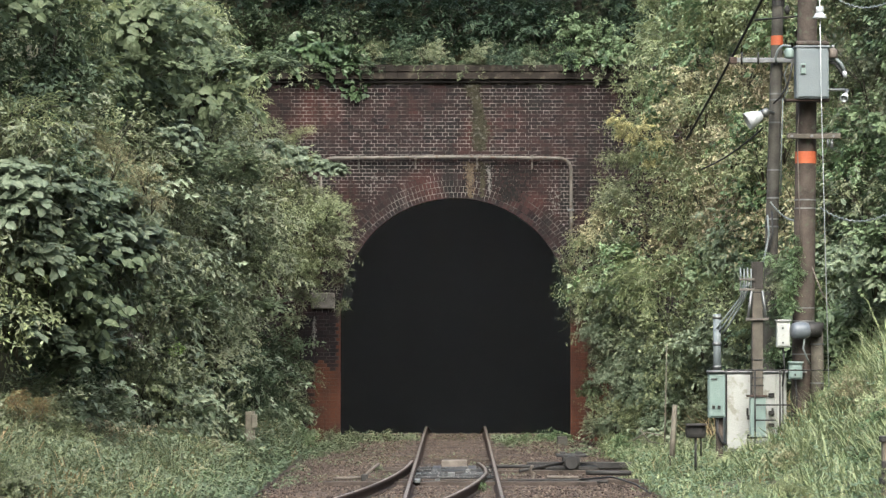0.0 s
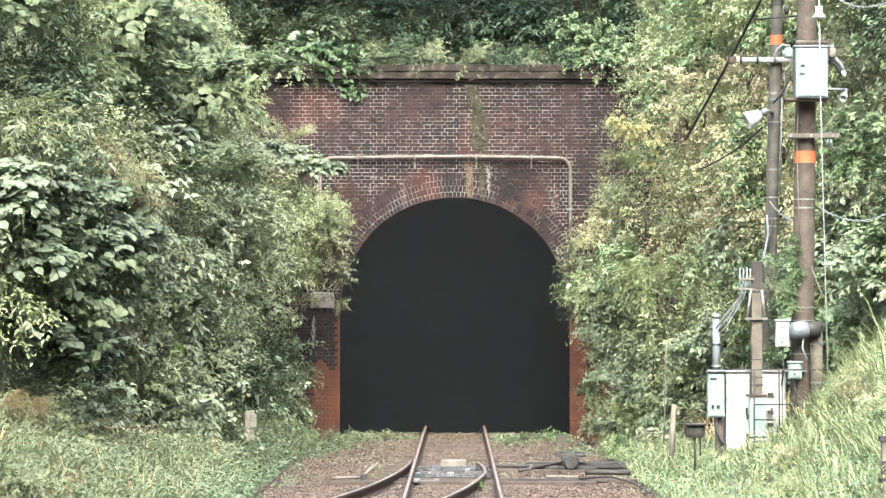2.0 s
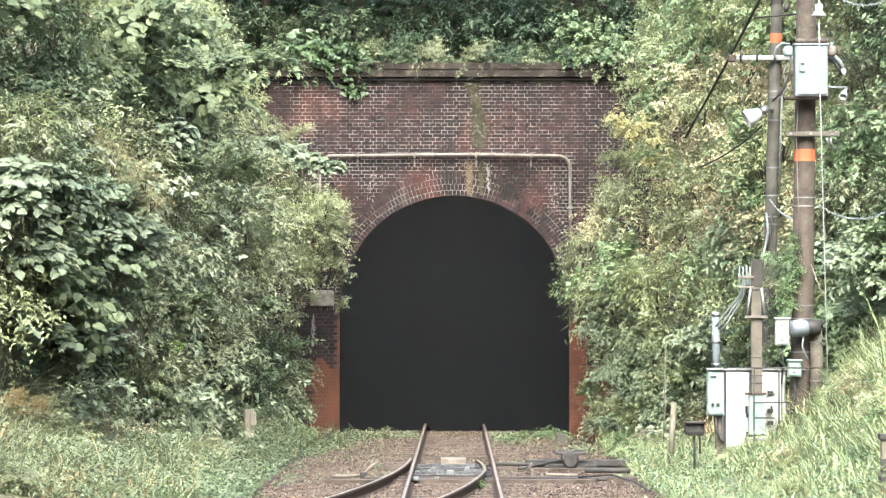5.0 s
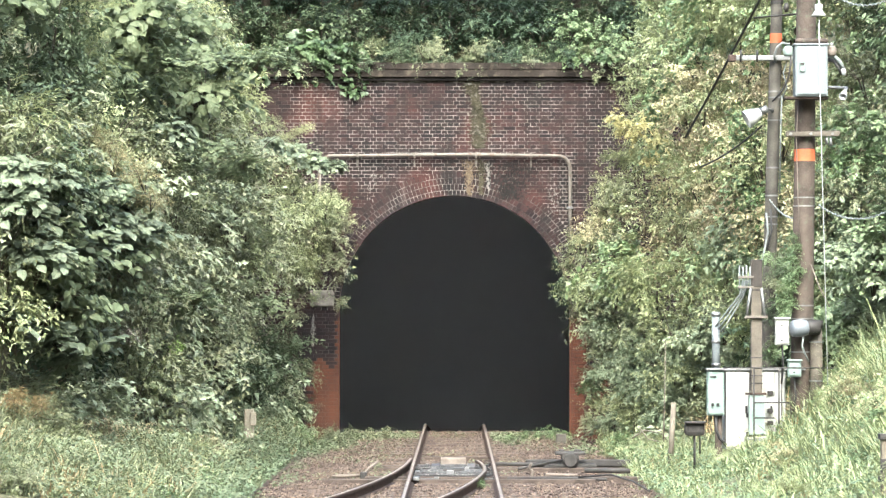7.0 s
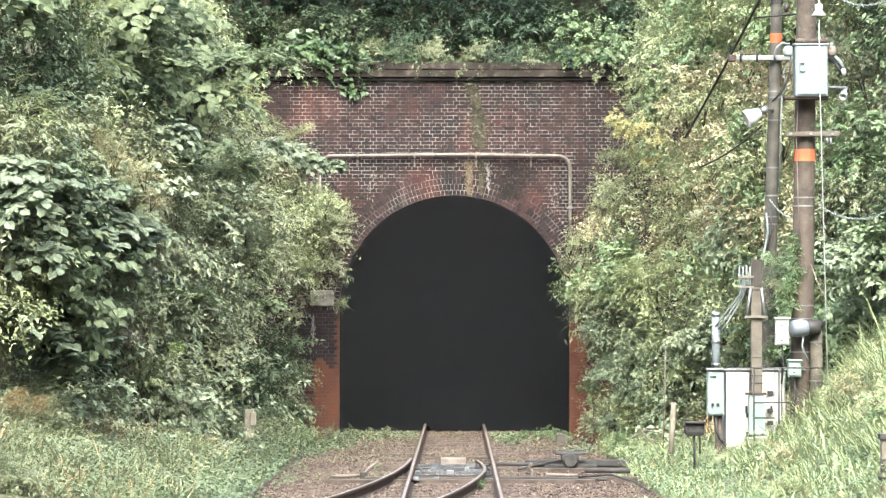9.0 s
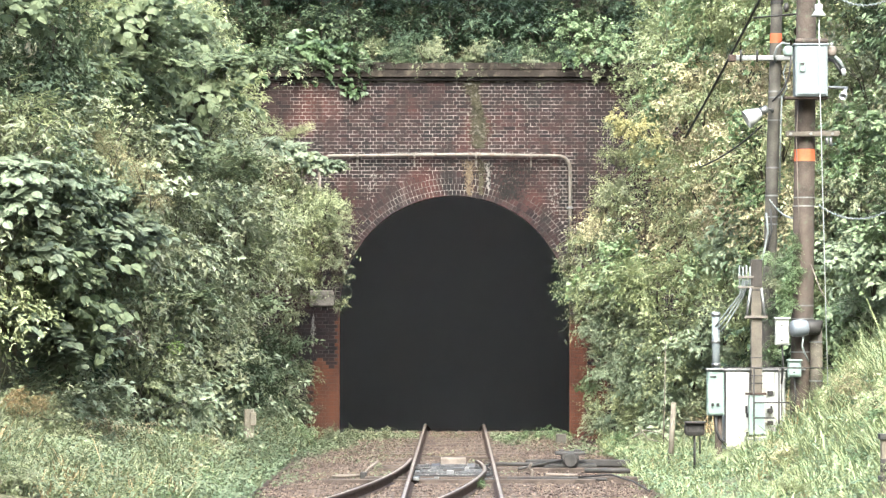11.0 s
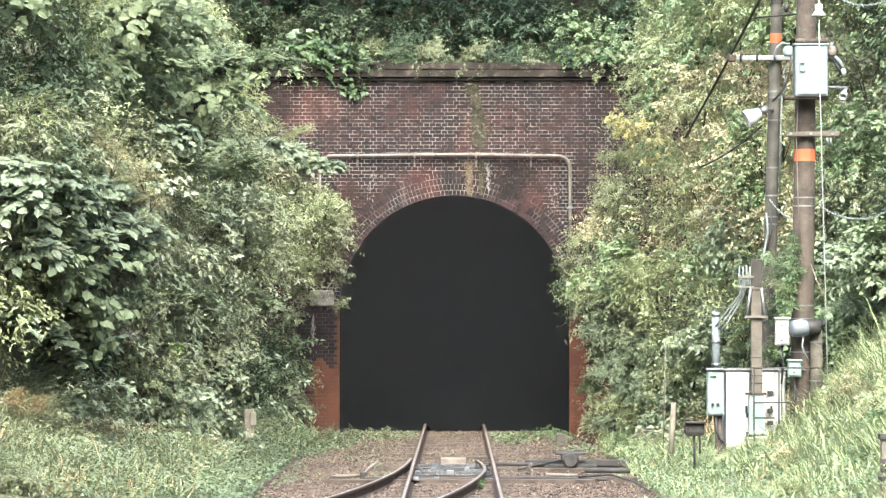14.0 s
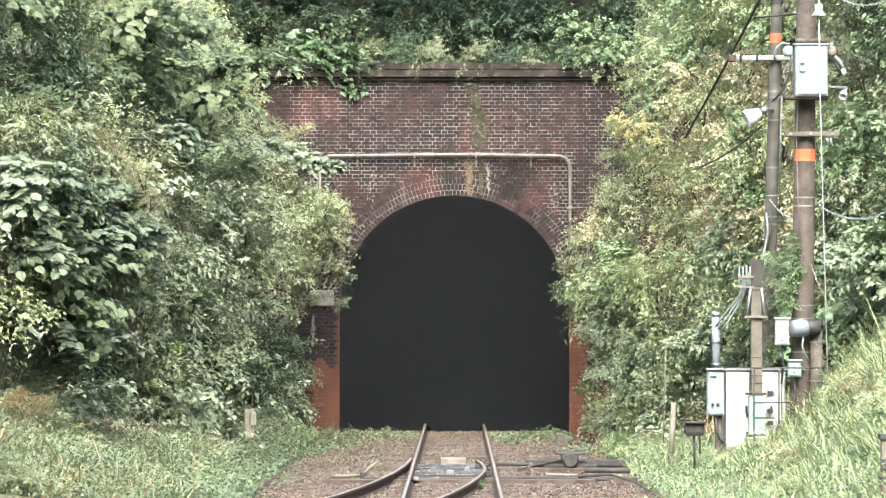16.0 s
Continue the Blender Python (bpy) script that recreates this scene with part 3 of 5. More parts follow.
def model(kind, variant):
    if (kind, variant) not in MODELS:
        mat, kw, _, _ = SPECIES[kind]
        v, f = foliage(100 * variant + len(kind) * 7 + ord(kind[0]), **kw)
        me = mesh_of("foliage", v.tolist(), f, mat)
        st = bpy.data.meshes.new("stems")
        b = twigwork(variant * 31 + len(kind))
        b.to_mesh(st)
        b.free()
        st.materials.append(BARK)
        MODELS[kind, variant] = me, st
    return MODELS[kind, variant]


SWAYING = []


def plant(kind, x, y, z, size, rn, sway=0.0, squash=1.0):
    me, st = model(kind, rn.randrange(3))
    _, _, category, label = SPECIES[kind]
    name = category.replace(" ", "_")
    p = thing(name, label, category, "plants of the cutting", at=Matrix.Translation((x, y, z)) @ Euler((rn.uniform(-0.3, 0.3), rn.uniform(-0.3, 0.3), rn.uniform(0, 6.28) * (0.2 if "open_to" in SPECIES[kind][1] else 1.0) - (0.6 if "open_to" in SPECIES[kind][1] else 0.0))).to_matrix().to_4x4() @ Matrix.Diagonal((size, size, size * squash, 1)))
    leaf = part("foliage", me, None, p)
    part("branchwork", st, None, p, "thin brown stems")
    if sway > 0:
        SWAYING.append((leaf, sway, rn.uniform(0, 50)))
    return p


def mixture(x, y, z, rn, table):
    """Kinds grow in drifts: a slow field picks the kind."""
    f = 0.5 + 0.9 * noise.noise((x * 0.33 + 7, y * 0.22, z * 0.45)) + rn.uniform(-0.13, 0.13)
    return table[min(len(table) - 1, max(0, int(f * len(table))))]


def cover_left():
    rn = random.Random(11)
    y = 38.4
    while y < 58.8:
        z = 0.75
        while z < 8.2:
            lean = -0.30 * max(0.0, z - 4.2) + 0.45 * math.exp(-((z - 3.9) / 1.0) ** 2) * max(0.0, (y - 50) / 8) - (0.25 if z < 1.5 and y > 52 else 0)
            x = face_left(y) + lean + rn.uniform(-0.42, 0.25) - (0.55 if z > 4.3 and y > 52.5 else 0)
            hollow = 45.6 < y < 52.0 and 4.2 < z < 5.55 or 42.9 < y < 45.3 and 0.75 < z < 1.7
            if 45 < y < 52 and 5.55 <= z < 6.6:
                x += 0.45
            hole = noise.noise((x * 0.8, y * 0.55, z * 0.9 + 4)) > (0.6 if y < 44 else 0.33 if z < 4 else 0.24) or (y < 43 and 1.3 < z < 1.9)
            kind = mixture(x, y, z, rn, ("bamboo", "mid", "dark", "light", "mid", "broad", "mid", "dark", "broad"))
            if y > 52 and 3 < z < 4.6:
                kind = rn.choice(("light", "mid", "light"))
            if y < 43.5 and 2.3 < z < 4.2:
                kind = rn.choice(("broad", "mid", "dark", "mid"))
            if y < 44 and z > 4.1 and kind == "broad":
                kind = rn.choice(("mid", "bamboo", "dark"))
            if 42.5 < y < 44.6 and 4.2 < z < 5.8:
                kind = rn.choice(("bamboo", "light", "mid"))
            if kind == "mid" and 1.6 < z < 4.2 and rn.random() < 0.25:
                kind = "light"
            if y > 51.5 and z > 5.0:
                kind = rn.choice(("light", "bamboo", "mid", "light"))
            if y < 50 and kind in ("light", "mid") and z > 4.8 and noise.noise((x * 0.7, y * 0.3, z * 0.8)) > -0.2:
                kind = "dark"
            if kind == "broad" and y > 44 and z < 5.2:
                kind = rn.choice(("mid", "light", "mid"))
            if y < 42.8 and z > 5.0:
                kind = rn.choice(("broad", "dark", "mid", "dark"))
            if 45 < y < 52 and 5.55 <= z < 6.6:
                kind = rn.choice(("broad", "mid", "broad"))
            if 43.5 < y < 53 and 1.9 < z < 4.2:
                hole, kind = False, rn.choice(("mid", "light", "pale", "mid", "mid"))
            # hollows are set back, and the darkest leaf colour paints their shade
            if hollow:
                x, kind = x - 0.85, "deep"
            if not hollow and (z < 1.3 or y < 43 and z < 2.1):
                kind = rn.choice(("mid", "pale", "dark", "mid"))
            if y > 55 and z < 2.3:
                x, kind = x - 0.18, rn.choice(("mid", "dark", "mid"))
            if not hole:
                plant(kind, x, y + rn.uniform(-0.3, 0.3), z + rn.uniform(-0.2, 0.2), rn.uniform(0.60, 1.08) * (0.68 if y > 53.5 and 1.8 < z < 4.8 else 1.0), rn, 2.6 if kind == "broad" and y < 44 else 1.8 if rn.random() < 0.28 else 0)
            z += rn.uniform(0.62, 0.9)
        y += 0.78


def cover_right():
    rn = random.Random(23)
    y = 58.6
    while y > 44.0:
        z = 0.35 if y > 47 else 1.5
        while z < 8.6:
            lean = -0.30 * math.exp(-((z - 3.0) / 1.2) ** 2) * max(0.0, (y - 52) / 6) + 0.10 * max(0.0, z - 3.5) + (0.35 if z < 1.6 else 0)
            x = face_right(y) + lean + rn.uniform(-0.25, 0.42) + (0.38 if z > 3.5 and y > 53 else 0)
            hole = noise.noise((x * 0.8, y * 0.55, z * 0.9 + 9)) > 0.36
            kind = mixture(x, y, z, rn, ("dry", "light", "vine", "dry", "light", "vine", "bamboo", "light"))
            if 2.9 < z < 5.0 and 48.5 < y < 56:
                kind = rn.choice(("dry", "dry", "light", "light", "dry", "vine", "light"))
            if z < 2.2:
                kind = rn.choice(("light", "vine", "light", "broad"))
            if y < 48.5:
                kind = rn.choice(("lush", "vine", "lush", "mid", "lush", "light"))
            if z > 4.8 and kind in ("vine", "bamboo") and rn.random() < 0.55:
                kind = rn.choice(("light", "lush"))
            if y > 52.5 and z < 2.9:
                kind = rn.choice(("pale", "pale", "light", "pale", "mid"))
            if 47.5 < y < 54.5 and 1.9 <= z < 3.5:
                kind = rn.choice(("pale", "light", "lush", "pale", "bamboo"))
            if y < 47.5:
                kind = rn.choice(("dark", "vine", "lush", "mid")) if z > 3.5 else rn.choice(("lush", "lush", "pale", "vine"))
            if z > 6.2 and y > 49:
                kind = rn.choice(("vine", "light", "light", "bamboo"))
            # a recess under the overhanging climbers, its shade painted by dark leaf colours
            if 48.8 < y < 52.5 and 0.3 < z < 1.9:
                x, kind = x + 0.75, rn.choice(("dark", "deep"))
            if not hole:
                if y > 56 and kind == "vine":
                    kind = "mid"
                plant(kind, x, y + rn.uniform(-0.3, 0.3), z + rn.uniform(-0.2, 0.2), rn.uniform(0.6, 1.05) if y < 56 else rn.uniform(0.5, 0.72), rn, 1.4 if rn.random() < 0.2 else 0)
            z += rn.uniform(0.62, 0.9)
        y -= 0.72


def cover_top():
    rn = random.Random(37)
    for row in range(6):
        x = -5.6
        while x < 6.0:
            y = 60.75 + row * 0.8 + rn.uniform(-0.2, 0.2)
            # the darkest leaf colour paints in the overhead shade on the upper rows
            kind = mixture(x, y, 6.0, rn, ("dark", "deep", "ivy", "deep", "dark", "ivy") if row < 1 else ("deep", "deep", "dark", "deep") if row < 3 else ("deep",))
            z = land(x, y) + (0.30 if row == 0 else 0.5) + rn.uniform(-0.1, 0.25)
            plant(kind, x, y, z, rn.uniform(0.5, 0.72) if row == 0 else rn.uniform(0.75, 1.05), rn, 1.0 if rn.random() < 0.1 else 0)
            x += rn.uniform(0.6, 0.95)


def shade_trees():
    """Unseen trees added on the slope over the portal, leaning out to shade the growth on the coping."""
    rn = random.Random(83)
    for n in range(8):
        x = -5.2 + 1.45 * n + rn.uniform(-0.3, 0.3)
        y0, y1 = 62.4 + rn.uniform(-0.3, 0.5), 60.7 + rn.uniform(-0.4, 0.3)
        z0, z1 = land(x, y0) - 0.1, 9.7 + rn.uniform(-0.2, 0.3)
        t = thing("hillside_tree", "unseen leaning tree added over the portal to shade the growth below", "tree", "trees over the portal", at=Matrix.Translation((x, y0, z0)))
        top = Vector((rn.uniform(-0.3, 0.3), y1 - y0, z1 - z0))
        part("trunk", tube([(0, 0, 0), (0.05, -0.2, 0.35 * top.z), tuple(top * 0.75), tuple(top)], 0.10, 8, 0.4), BARK, t, "brown leaning trunk")
        for k in range(3):
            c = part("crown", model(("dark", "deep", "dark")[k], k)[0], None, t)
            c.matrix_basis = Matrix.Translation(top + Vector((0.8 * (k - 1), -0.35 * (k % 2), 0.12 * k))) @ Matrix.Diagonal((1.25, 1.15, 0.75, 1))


cover_left()
cover_right()
cover_top()
shade_trees()


# ---- grass and weeds ----
def blades(name, tufts, seed, where, height, width, mat, label, lean=0.5, each=12):
    """Tufts of grass: blades that spread from one foot and arch over."""
    rn = np.random.default_rng(seed)
    pts = []
    while len(pts) < tufts:
        p = where(rn)
        if p:
            pts.append(p)
    p = np.repeat(np.array(pts), each, axis=0)
    n = len(p)
    a = rn.uniform(0, 6.28, n)
    out = np.stack([np.cos(a), np.sin(a), 0 * a], -1)
    side = np.stack([-np.sin(a), np.cos(a), 0 * a], -1)
    h = (height * p[:, 3] * rn.uniform(0.45, 1.25, n))[:, None]
    w = (width * rn.uniform(0.6, 1.3, n))[:, None]
    first, arch = lean * rn.random((n, 1)), rn.uniform(0.15, 0.95, (n, 1))
    foot = p[:, :3] + out * 0.04 * rn.random((n, 1)) + side * 0.03 * rn.normal(size=(n, 1))
    v = np.zeros((n, 7, 3))
    for k, (s, wide) in enumerate(((0.0, 0.7), (0.4, 1.0), (0.75, 0.8))):
        c = foot + out * h * (first * s + arch * s * s * 0.8)
        c[:, 2] += (h * (s - 0.42 * arch * s ** 3))[:, 0]
        v[:, 2 * k] = c + side * w * wide * 0.5
        v[:, 2 * k + 1] = c - side * w * wide * 0.5
    v[:, 6] = foot + out * h * (first + arch * 0.85)
    v[:, 6, 2] += (h * (1 - 0.55 * arch))[:, 0]
    off = 7 * np.arange(n)[:, None, None]
    f = (np.array([(0, 1, 3, 2), (2, 3, 5, 4)])[None] + off).reshape(-1, 4).tolist() + (np.array([(4, 5, 6)])[None] + off).reshape(-1, 3).tolist()
    return tagged(new(name, mesh_of(name, v.reshape(-1, 3).tolist(), f, mat)), label, "grass", kind="stuff")


def low_leaves(name, n, seed, where, size, mat, label, width=0.6):
    rn = np.random.default_rng(seed)
    pts = []
    while len(pts) < n:
        p = where(rn)
        if p:
            pts.append(p)
    p = np.array(pts)
    a = rn.uniform(0, 6.28, n)
    pos = p[:, :3].copy()
    pos[:, 2] += p[:, 3] * rn.random(n) ** 1.3
    along = np.stack([np.cos(a), np.sin(a), rn.uniform(-0.5, 0.7, n)], -1)
    up = np.stack([rn.normal(0, 0.45, n), rn.normal(0, 0.45, n) - 0.2, np.ones(n)], -1)
    ln = size * rn.uniform(0.5, 1.3, n)
    v, f = place_leaves(pos, along, up, ln, ln * width, "plain")
    return tagged(new(name, mesh_of(name, v.tolist(), f, mat)), label, "weeds", kind="stuff")


def left_bank(lo, hi, h):
    def where(rn):
        y = rn.uniform(33, 58.5)
        x = -rn.uniform(1.9, 7.0)
        edge = -1.72 - 0.35 * noise.noise((y * 0.6, 2.0, 0)) - 0.025 * max(0.0, 50 - y) + 0.16 * rn.normal()
        if not face_left(y) - 0.6 < x < edge or not lo < edge - x < hi:
            return None
        k = 0.55 + 0.9 * max(0.0, 0.5 + noise.noise((x * 0.8, y * 0.5, 5.0)))
        if -3.6 < x < -2.4 and 42 < y < 50.2:
            k *= 0.35
        return (x, y, land(x, y) - 0.01, h * k * min(1.45, 0.26 + (edge - x) * 0.32))
    return where


def right_bank(x0, x1, h, y0=33.0, y1=56.0):
    def where(rn):
        y = rn.uniform(y0, y1)
        x = rn.uniform(x0, x1)
        edge = 2.15 + 0.3 * noise.noise((y * 0.5, 9.0, 0)) + 0.02 * max(0.0, 50 - y) + 0.14 * rn.normal()
        if x < edge or x > face_right(y) + 0.2:
            return None
        k = 0.55 + 0.9 * max(0.0, 0.5 + noise.noise((x * 0.8, y * 0.5, 8.0)))
        return (x, y, land(x, y) - 0.01, h * k * min(1.0, 0.34 + 0.12 * (x - edge) + 0.32 * max(0.0, x - 4.45)))
    return where


def on_ballast(rn):
    y, x = rn.uniform(44, 60.0), rn.uniform(-2.3, 2.3)
    if noise.noise((x * 1.1, y * 0.55, 1.5)) + 0.06 * (y - 56) + 0.5 * max(0.0, -x - 1.45) < 0.32 or abs(abs(x) - G2) < 0.1:
        return None
    return (x, y, -0.16, 0.14)


low_leaves("ground_weeds", 74000, 51, left_bank(0.0, 9.0, 0.46), 0.055, WEED_DARK, "low green weeds and creepers on the bank beside the track")
low_leaves("ground_weeds", 9000, 61, left_bank(0.0, 1.1, 0.40), 0.06, WEED, "brighter green weeds along the edge of the ballast")
blades("tall_grass", 950, 52, left_bank(0.7, 9.0, 1.2), 0.46, 0.011, GRASS_DULL, "tall arching green grass on the bank", 0.8, 12)
blades("dry_grass", 170, 53, left_bank(0.8, 9.0, 1.1), 0.45, 0.012, STRAW, "dry brownish grass stalks among the weeds", each=8)
blades("tall_grass", 2500, 54, right_bank(2.1, 7.5, 1.0, 26.0), 0.56, 0.0105, GRASS, "tall arching light green grass on the bank", each=16)
low_leaves("ground_weeds", 30000, 55, right_bank(2.1, 7.5, 0.42, 26.0), 0.07, WEED, "light green weeds among tall grass on the bank", 0.5)
blades("dry_grass", 200, 56, right_bank(2.8, 7.5, 1.0, 26.0), 0.45, 0.012, STRAW, "dry yellow grass stalks on the bank", each=7)
blades("broad_grass", 420, 58, right_bank(3.2, 7.5, 1.0, 26.0), 0.72, 0.018, GRASS, "long broad arching grass blades on the bank", 0.6, 6)
low_leaves("ballast_weeds", 3600, 57, on_ballast, 0.06, WEED_DARK, "small weeds growing through the ballast")


def dead_bits(rn):
    y, x = rn.uniform(44, 62.0), rn.uniform(-2.2, 2.2)
    if noise.noise((x * 0.9, y * 0.4, 6.5)) < 0.0 or abs(abs(x) - G2) < 0.1 or y > 59.5 and abs(x) > 1.9:
        return None
    return (x, y, -0.15, 0.06)


low_leaves("dead_weeds", 3800, 59, dead_bits, 0.055, LITTER, "dead brown weeds and litter strewn over the ballast", 0.3)
low_leaves("ballast_weeds", 1500, 60, dead_bits, 0.05, WEED_DARK, "sparse small weeds between the ballast stones")


def tall_weeds():
    """Single leafy weeds standing out of the grass."""
    rn = random.Random(64)
    nr = np.random.default_rng(64)
    for where, n, kinds in ((left_bank(1.0, 9.0, 1.0), 130, ("mid", "bamboo", "vine", "mid", "light", "dry", "light")), (right_bank(3.4, 7.5, 1.0, 28.0, 45.0), 100, ("light", "bamboo", "vine", "bamboo", "mid", "dry", "light")), (right_bank(2.4, 4.6, 1.0, 46.5, 54.0), 34, ("vine", "mid", "bamboo"))):
        made = 0
        while made < n:
            p = where(nr)
            if p and not (-3.5 < p[0] < -2.4 and 43 < p[1] < 50.5):
                s = rn.uniform(0.16, 0.38)
                plant(rn.choice(kinds), p[0], p[1], p[2] + 0.5 * s, s, rn, 2.2 if made % 3 == 0 else 0)
                made += 1

    for n in range(80):
        y = rn.uniform(33.0, 41.0)
        x = 4.75 + 0.06 * (41 - y) * 0.3 + rn.uniform(-0.1, 1.0)
        s = rn.uniform(0.26, 0.48)
        plant(rn.choice(("vine", "light", "vine", "light", "bamboo", "dry")), x, y, land(x, y) + 0.55 * s, s, rn, 2.0 if n % 4 == 0 else 0)


tall_weeds()


def bank_edge():
    """Rank growth where the grassy bank meets the foot of the shrubs, and dry stalks in the recess opposite."""
    rn = random.Random(71)
    y = 39.6
    while y < 47.4:
        for off in (0.25, 0.80):
            if 42.8 < y < 45.6 and off < 0.5:
                continue
            x = face_left(y) + off + rn.uniform(-0.1, 0.2)
            s = rn.uniform(0.44, 0.66) * (1.0 if off < 0.5 else 0.7)
            plant(rn.choice(("light", "pale", "light", "dry", "pale", "bamboo")), x, y + rn.uniform(-0.15, 0.15), land(x, y) + 0.55 * s, s, rn, 1.8 if rn.random() < 0.3 else 0, 0.8)
        y += rn.uniform(0.34, 0.55)

    def recess(nr):
        y = nr.uniform(46.5, 51.5)
        x = face_right(y) + nr.uniform(-0.7, 0.4)
        return (x, y, land(x, y), 1.0)
    blades("dry_grass", 46, 73, recess, 0.95, 0.014, STRAW, "long withered grass stalks hanging in the shaded recess", 0.7, 9)


bank_edge()


# ---- the pipe on the portal ----
def elbow(x, z, y, r, side):
    return [(x + side * r * math.sin(a), y, z - r + r * math.cos(a)) for a in [k * math.pi / 12 for k in range(7)]]


def build_pipe():
    t = thing("cable_pipe", "thin pale steel cable pipe fixed across the portal's brickwork", "pipe")
    y = 59.90
    pts = [(-2.50, y, 3.0), (-2.50, y, 4.0), (-2.50, y, 4.84)] + elbow(-2.28, 5.06, y, 0.22, -1)[::-1] + [(0, y, 5.085)] + elbow(1.92, 5.06, y, 0.22, 1) + [(2.14, y, 4.8), (2.14, y, 4.0), (2.14, y, 3.35)]
    part("pipe", tube(pts, 0.034, 10), PIPE, t)
    for x in (-1.80, -0.74, 0.40, 1.42):
        b = box(x - 0.016, x + 0.016, 59.93, 60.02, 4.86, 5.07, 0.004)
        box(x - 0.022, x + 0.022, 59.862, 60.0, 5.03, 5.118, 0.006, b)
        part("bracket", b, PIPE, t, "flat steel bracket")
    for x, z in ((2.14, 4.1), (-2.50, 4.3), (-2.50, 3.2)):
        part("clip", box(x - 0.06, x + 0.06, 59.86, 60.02, z - 0.02, z + 0.02, 0.006), STEEL, t)


build_pipe()


def build_moss():
    """The damp streak below the coping: granules of moss and lime on the bricks."""
    rn = np.random.default_rng(8)
    n = 5200
    z = 5.22 + 1.40 * rn.random(n) ** 0.9
    mid = 0.45 + 0.07 * np.sin((z - 5.2) * 2.6) - 0.12 * (z - 5.2)
    x = mid + rn.normal(0, 0.036 + 0.035 * np.sin(z * 3.1) ** 2, n)
    pos = np.stack([x, 59.995 + 0 * x - 0.008 * rn.random(n), z], -1)
    along = np.stack([rn.normal(0, 1, n), rn.normal(0, 0.25, n) - 0.25, rn.normal(0, 1, n) - 0.4], -1)
    up = np.stack([rn.normal(0, 0.2, n), -np.ones(n), rn.normal(0.3, 0.2, n)], -1)
    ln = rn.uniform(0.018, 0.045, n)
    v, f = place_leaves(pos, along, up, ln, ln * 0.8, "plain")
    tagged(new("moss_streak", mesh_of("moss_streak", v.tolist(), f, MOSS)), "damp streak of olive moss and lime below the coping", "moss", kind="stuff")


build_moss()


def build_lime(x, z0, z1, wide, n, seed, mat=LIME, label="whitish lime streak on the sooty bricks"):
    """Thin flakes of lime that seeped from the joints and ran down."""
    rn = np.random.default_rng(seed)
    z = z0 + (z1 - z0) * rn.random(n)
    px = x + wide * rn.normal(0, 0.5, n) * (0.4 + 0.6 * (z - z0) / (z1 - z0))
    pos = np.stack([px, np.full(n, 59.993), z], -1)
    along = np.stack([rn.normal(0, 0.3, n), rn.normal(0, 0.05, n), -np.ones(n)], -1)
    up = np.stack([rn.normal(0, 0.1, n), -np.ones(n), np.zeros(n)], -1)
    ln = rn.uniform(0.015, 0.06, n)
    v, f = place_leaves(pos, along, up, ln, ln * 0.4, "plain")
    tagged(new("lime_streak", mesh_of("lime_streak", v.tolist(), f, mat)), label, "stain", kind="stuff")


build_lime(0.63, 4.42, 4.95, 0.05, 130, 1)
build_lime(1.86, 4.02, 4.55, 0.20, 60, 2)
build_lime(-2.62, 1.55, 2.15, 0.05, 120, 3)
build_lime(-1.55, 4.2, 4.75, 0.20, 40, 4)
build_lime(0.32, 6.1, 6.5, 0.06, 60, 5)
build_lime(0.36, 6.40, 6.75, 0.10, 120, 6)
build_lime(0.28, 4.36, 5.02, 0.13, 420, 7, OCHRE, "ochre seep stain down the crown of the arch")
build_lime(0.50, 4.36, 5.02, 0.09, 320, 8, MOSS, "olive damp streak down the crown of the arch")
build_lime(1.02, 4.28, 4.98, 0.65, 1100, 9, SOOTRUN, "black soot run on the bricks above the arch")


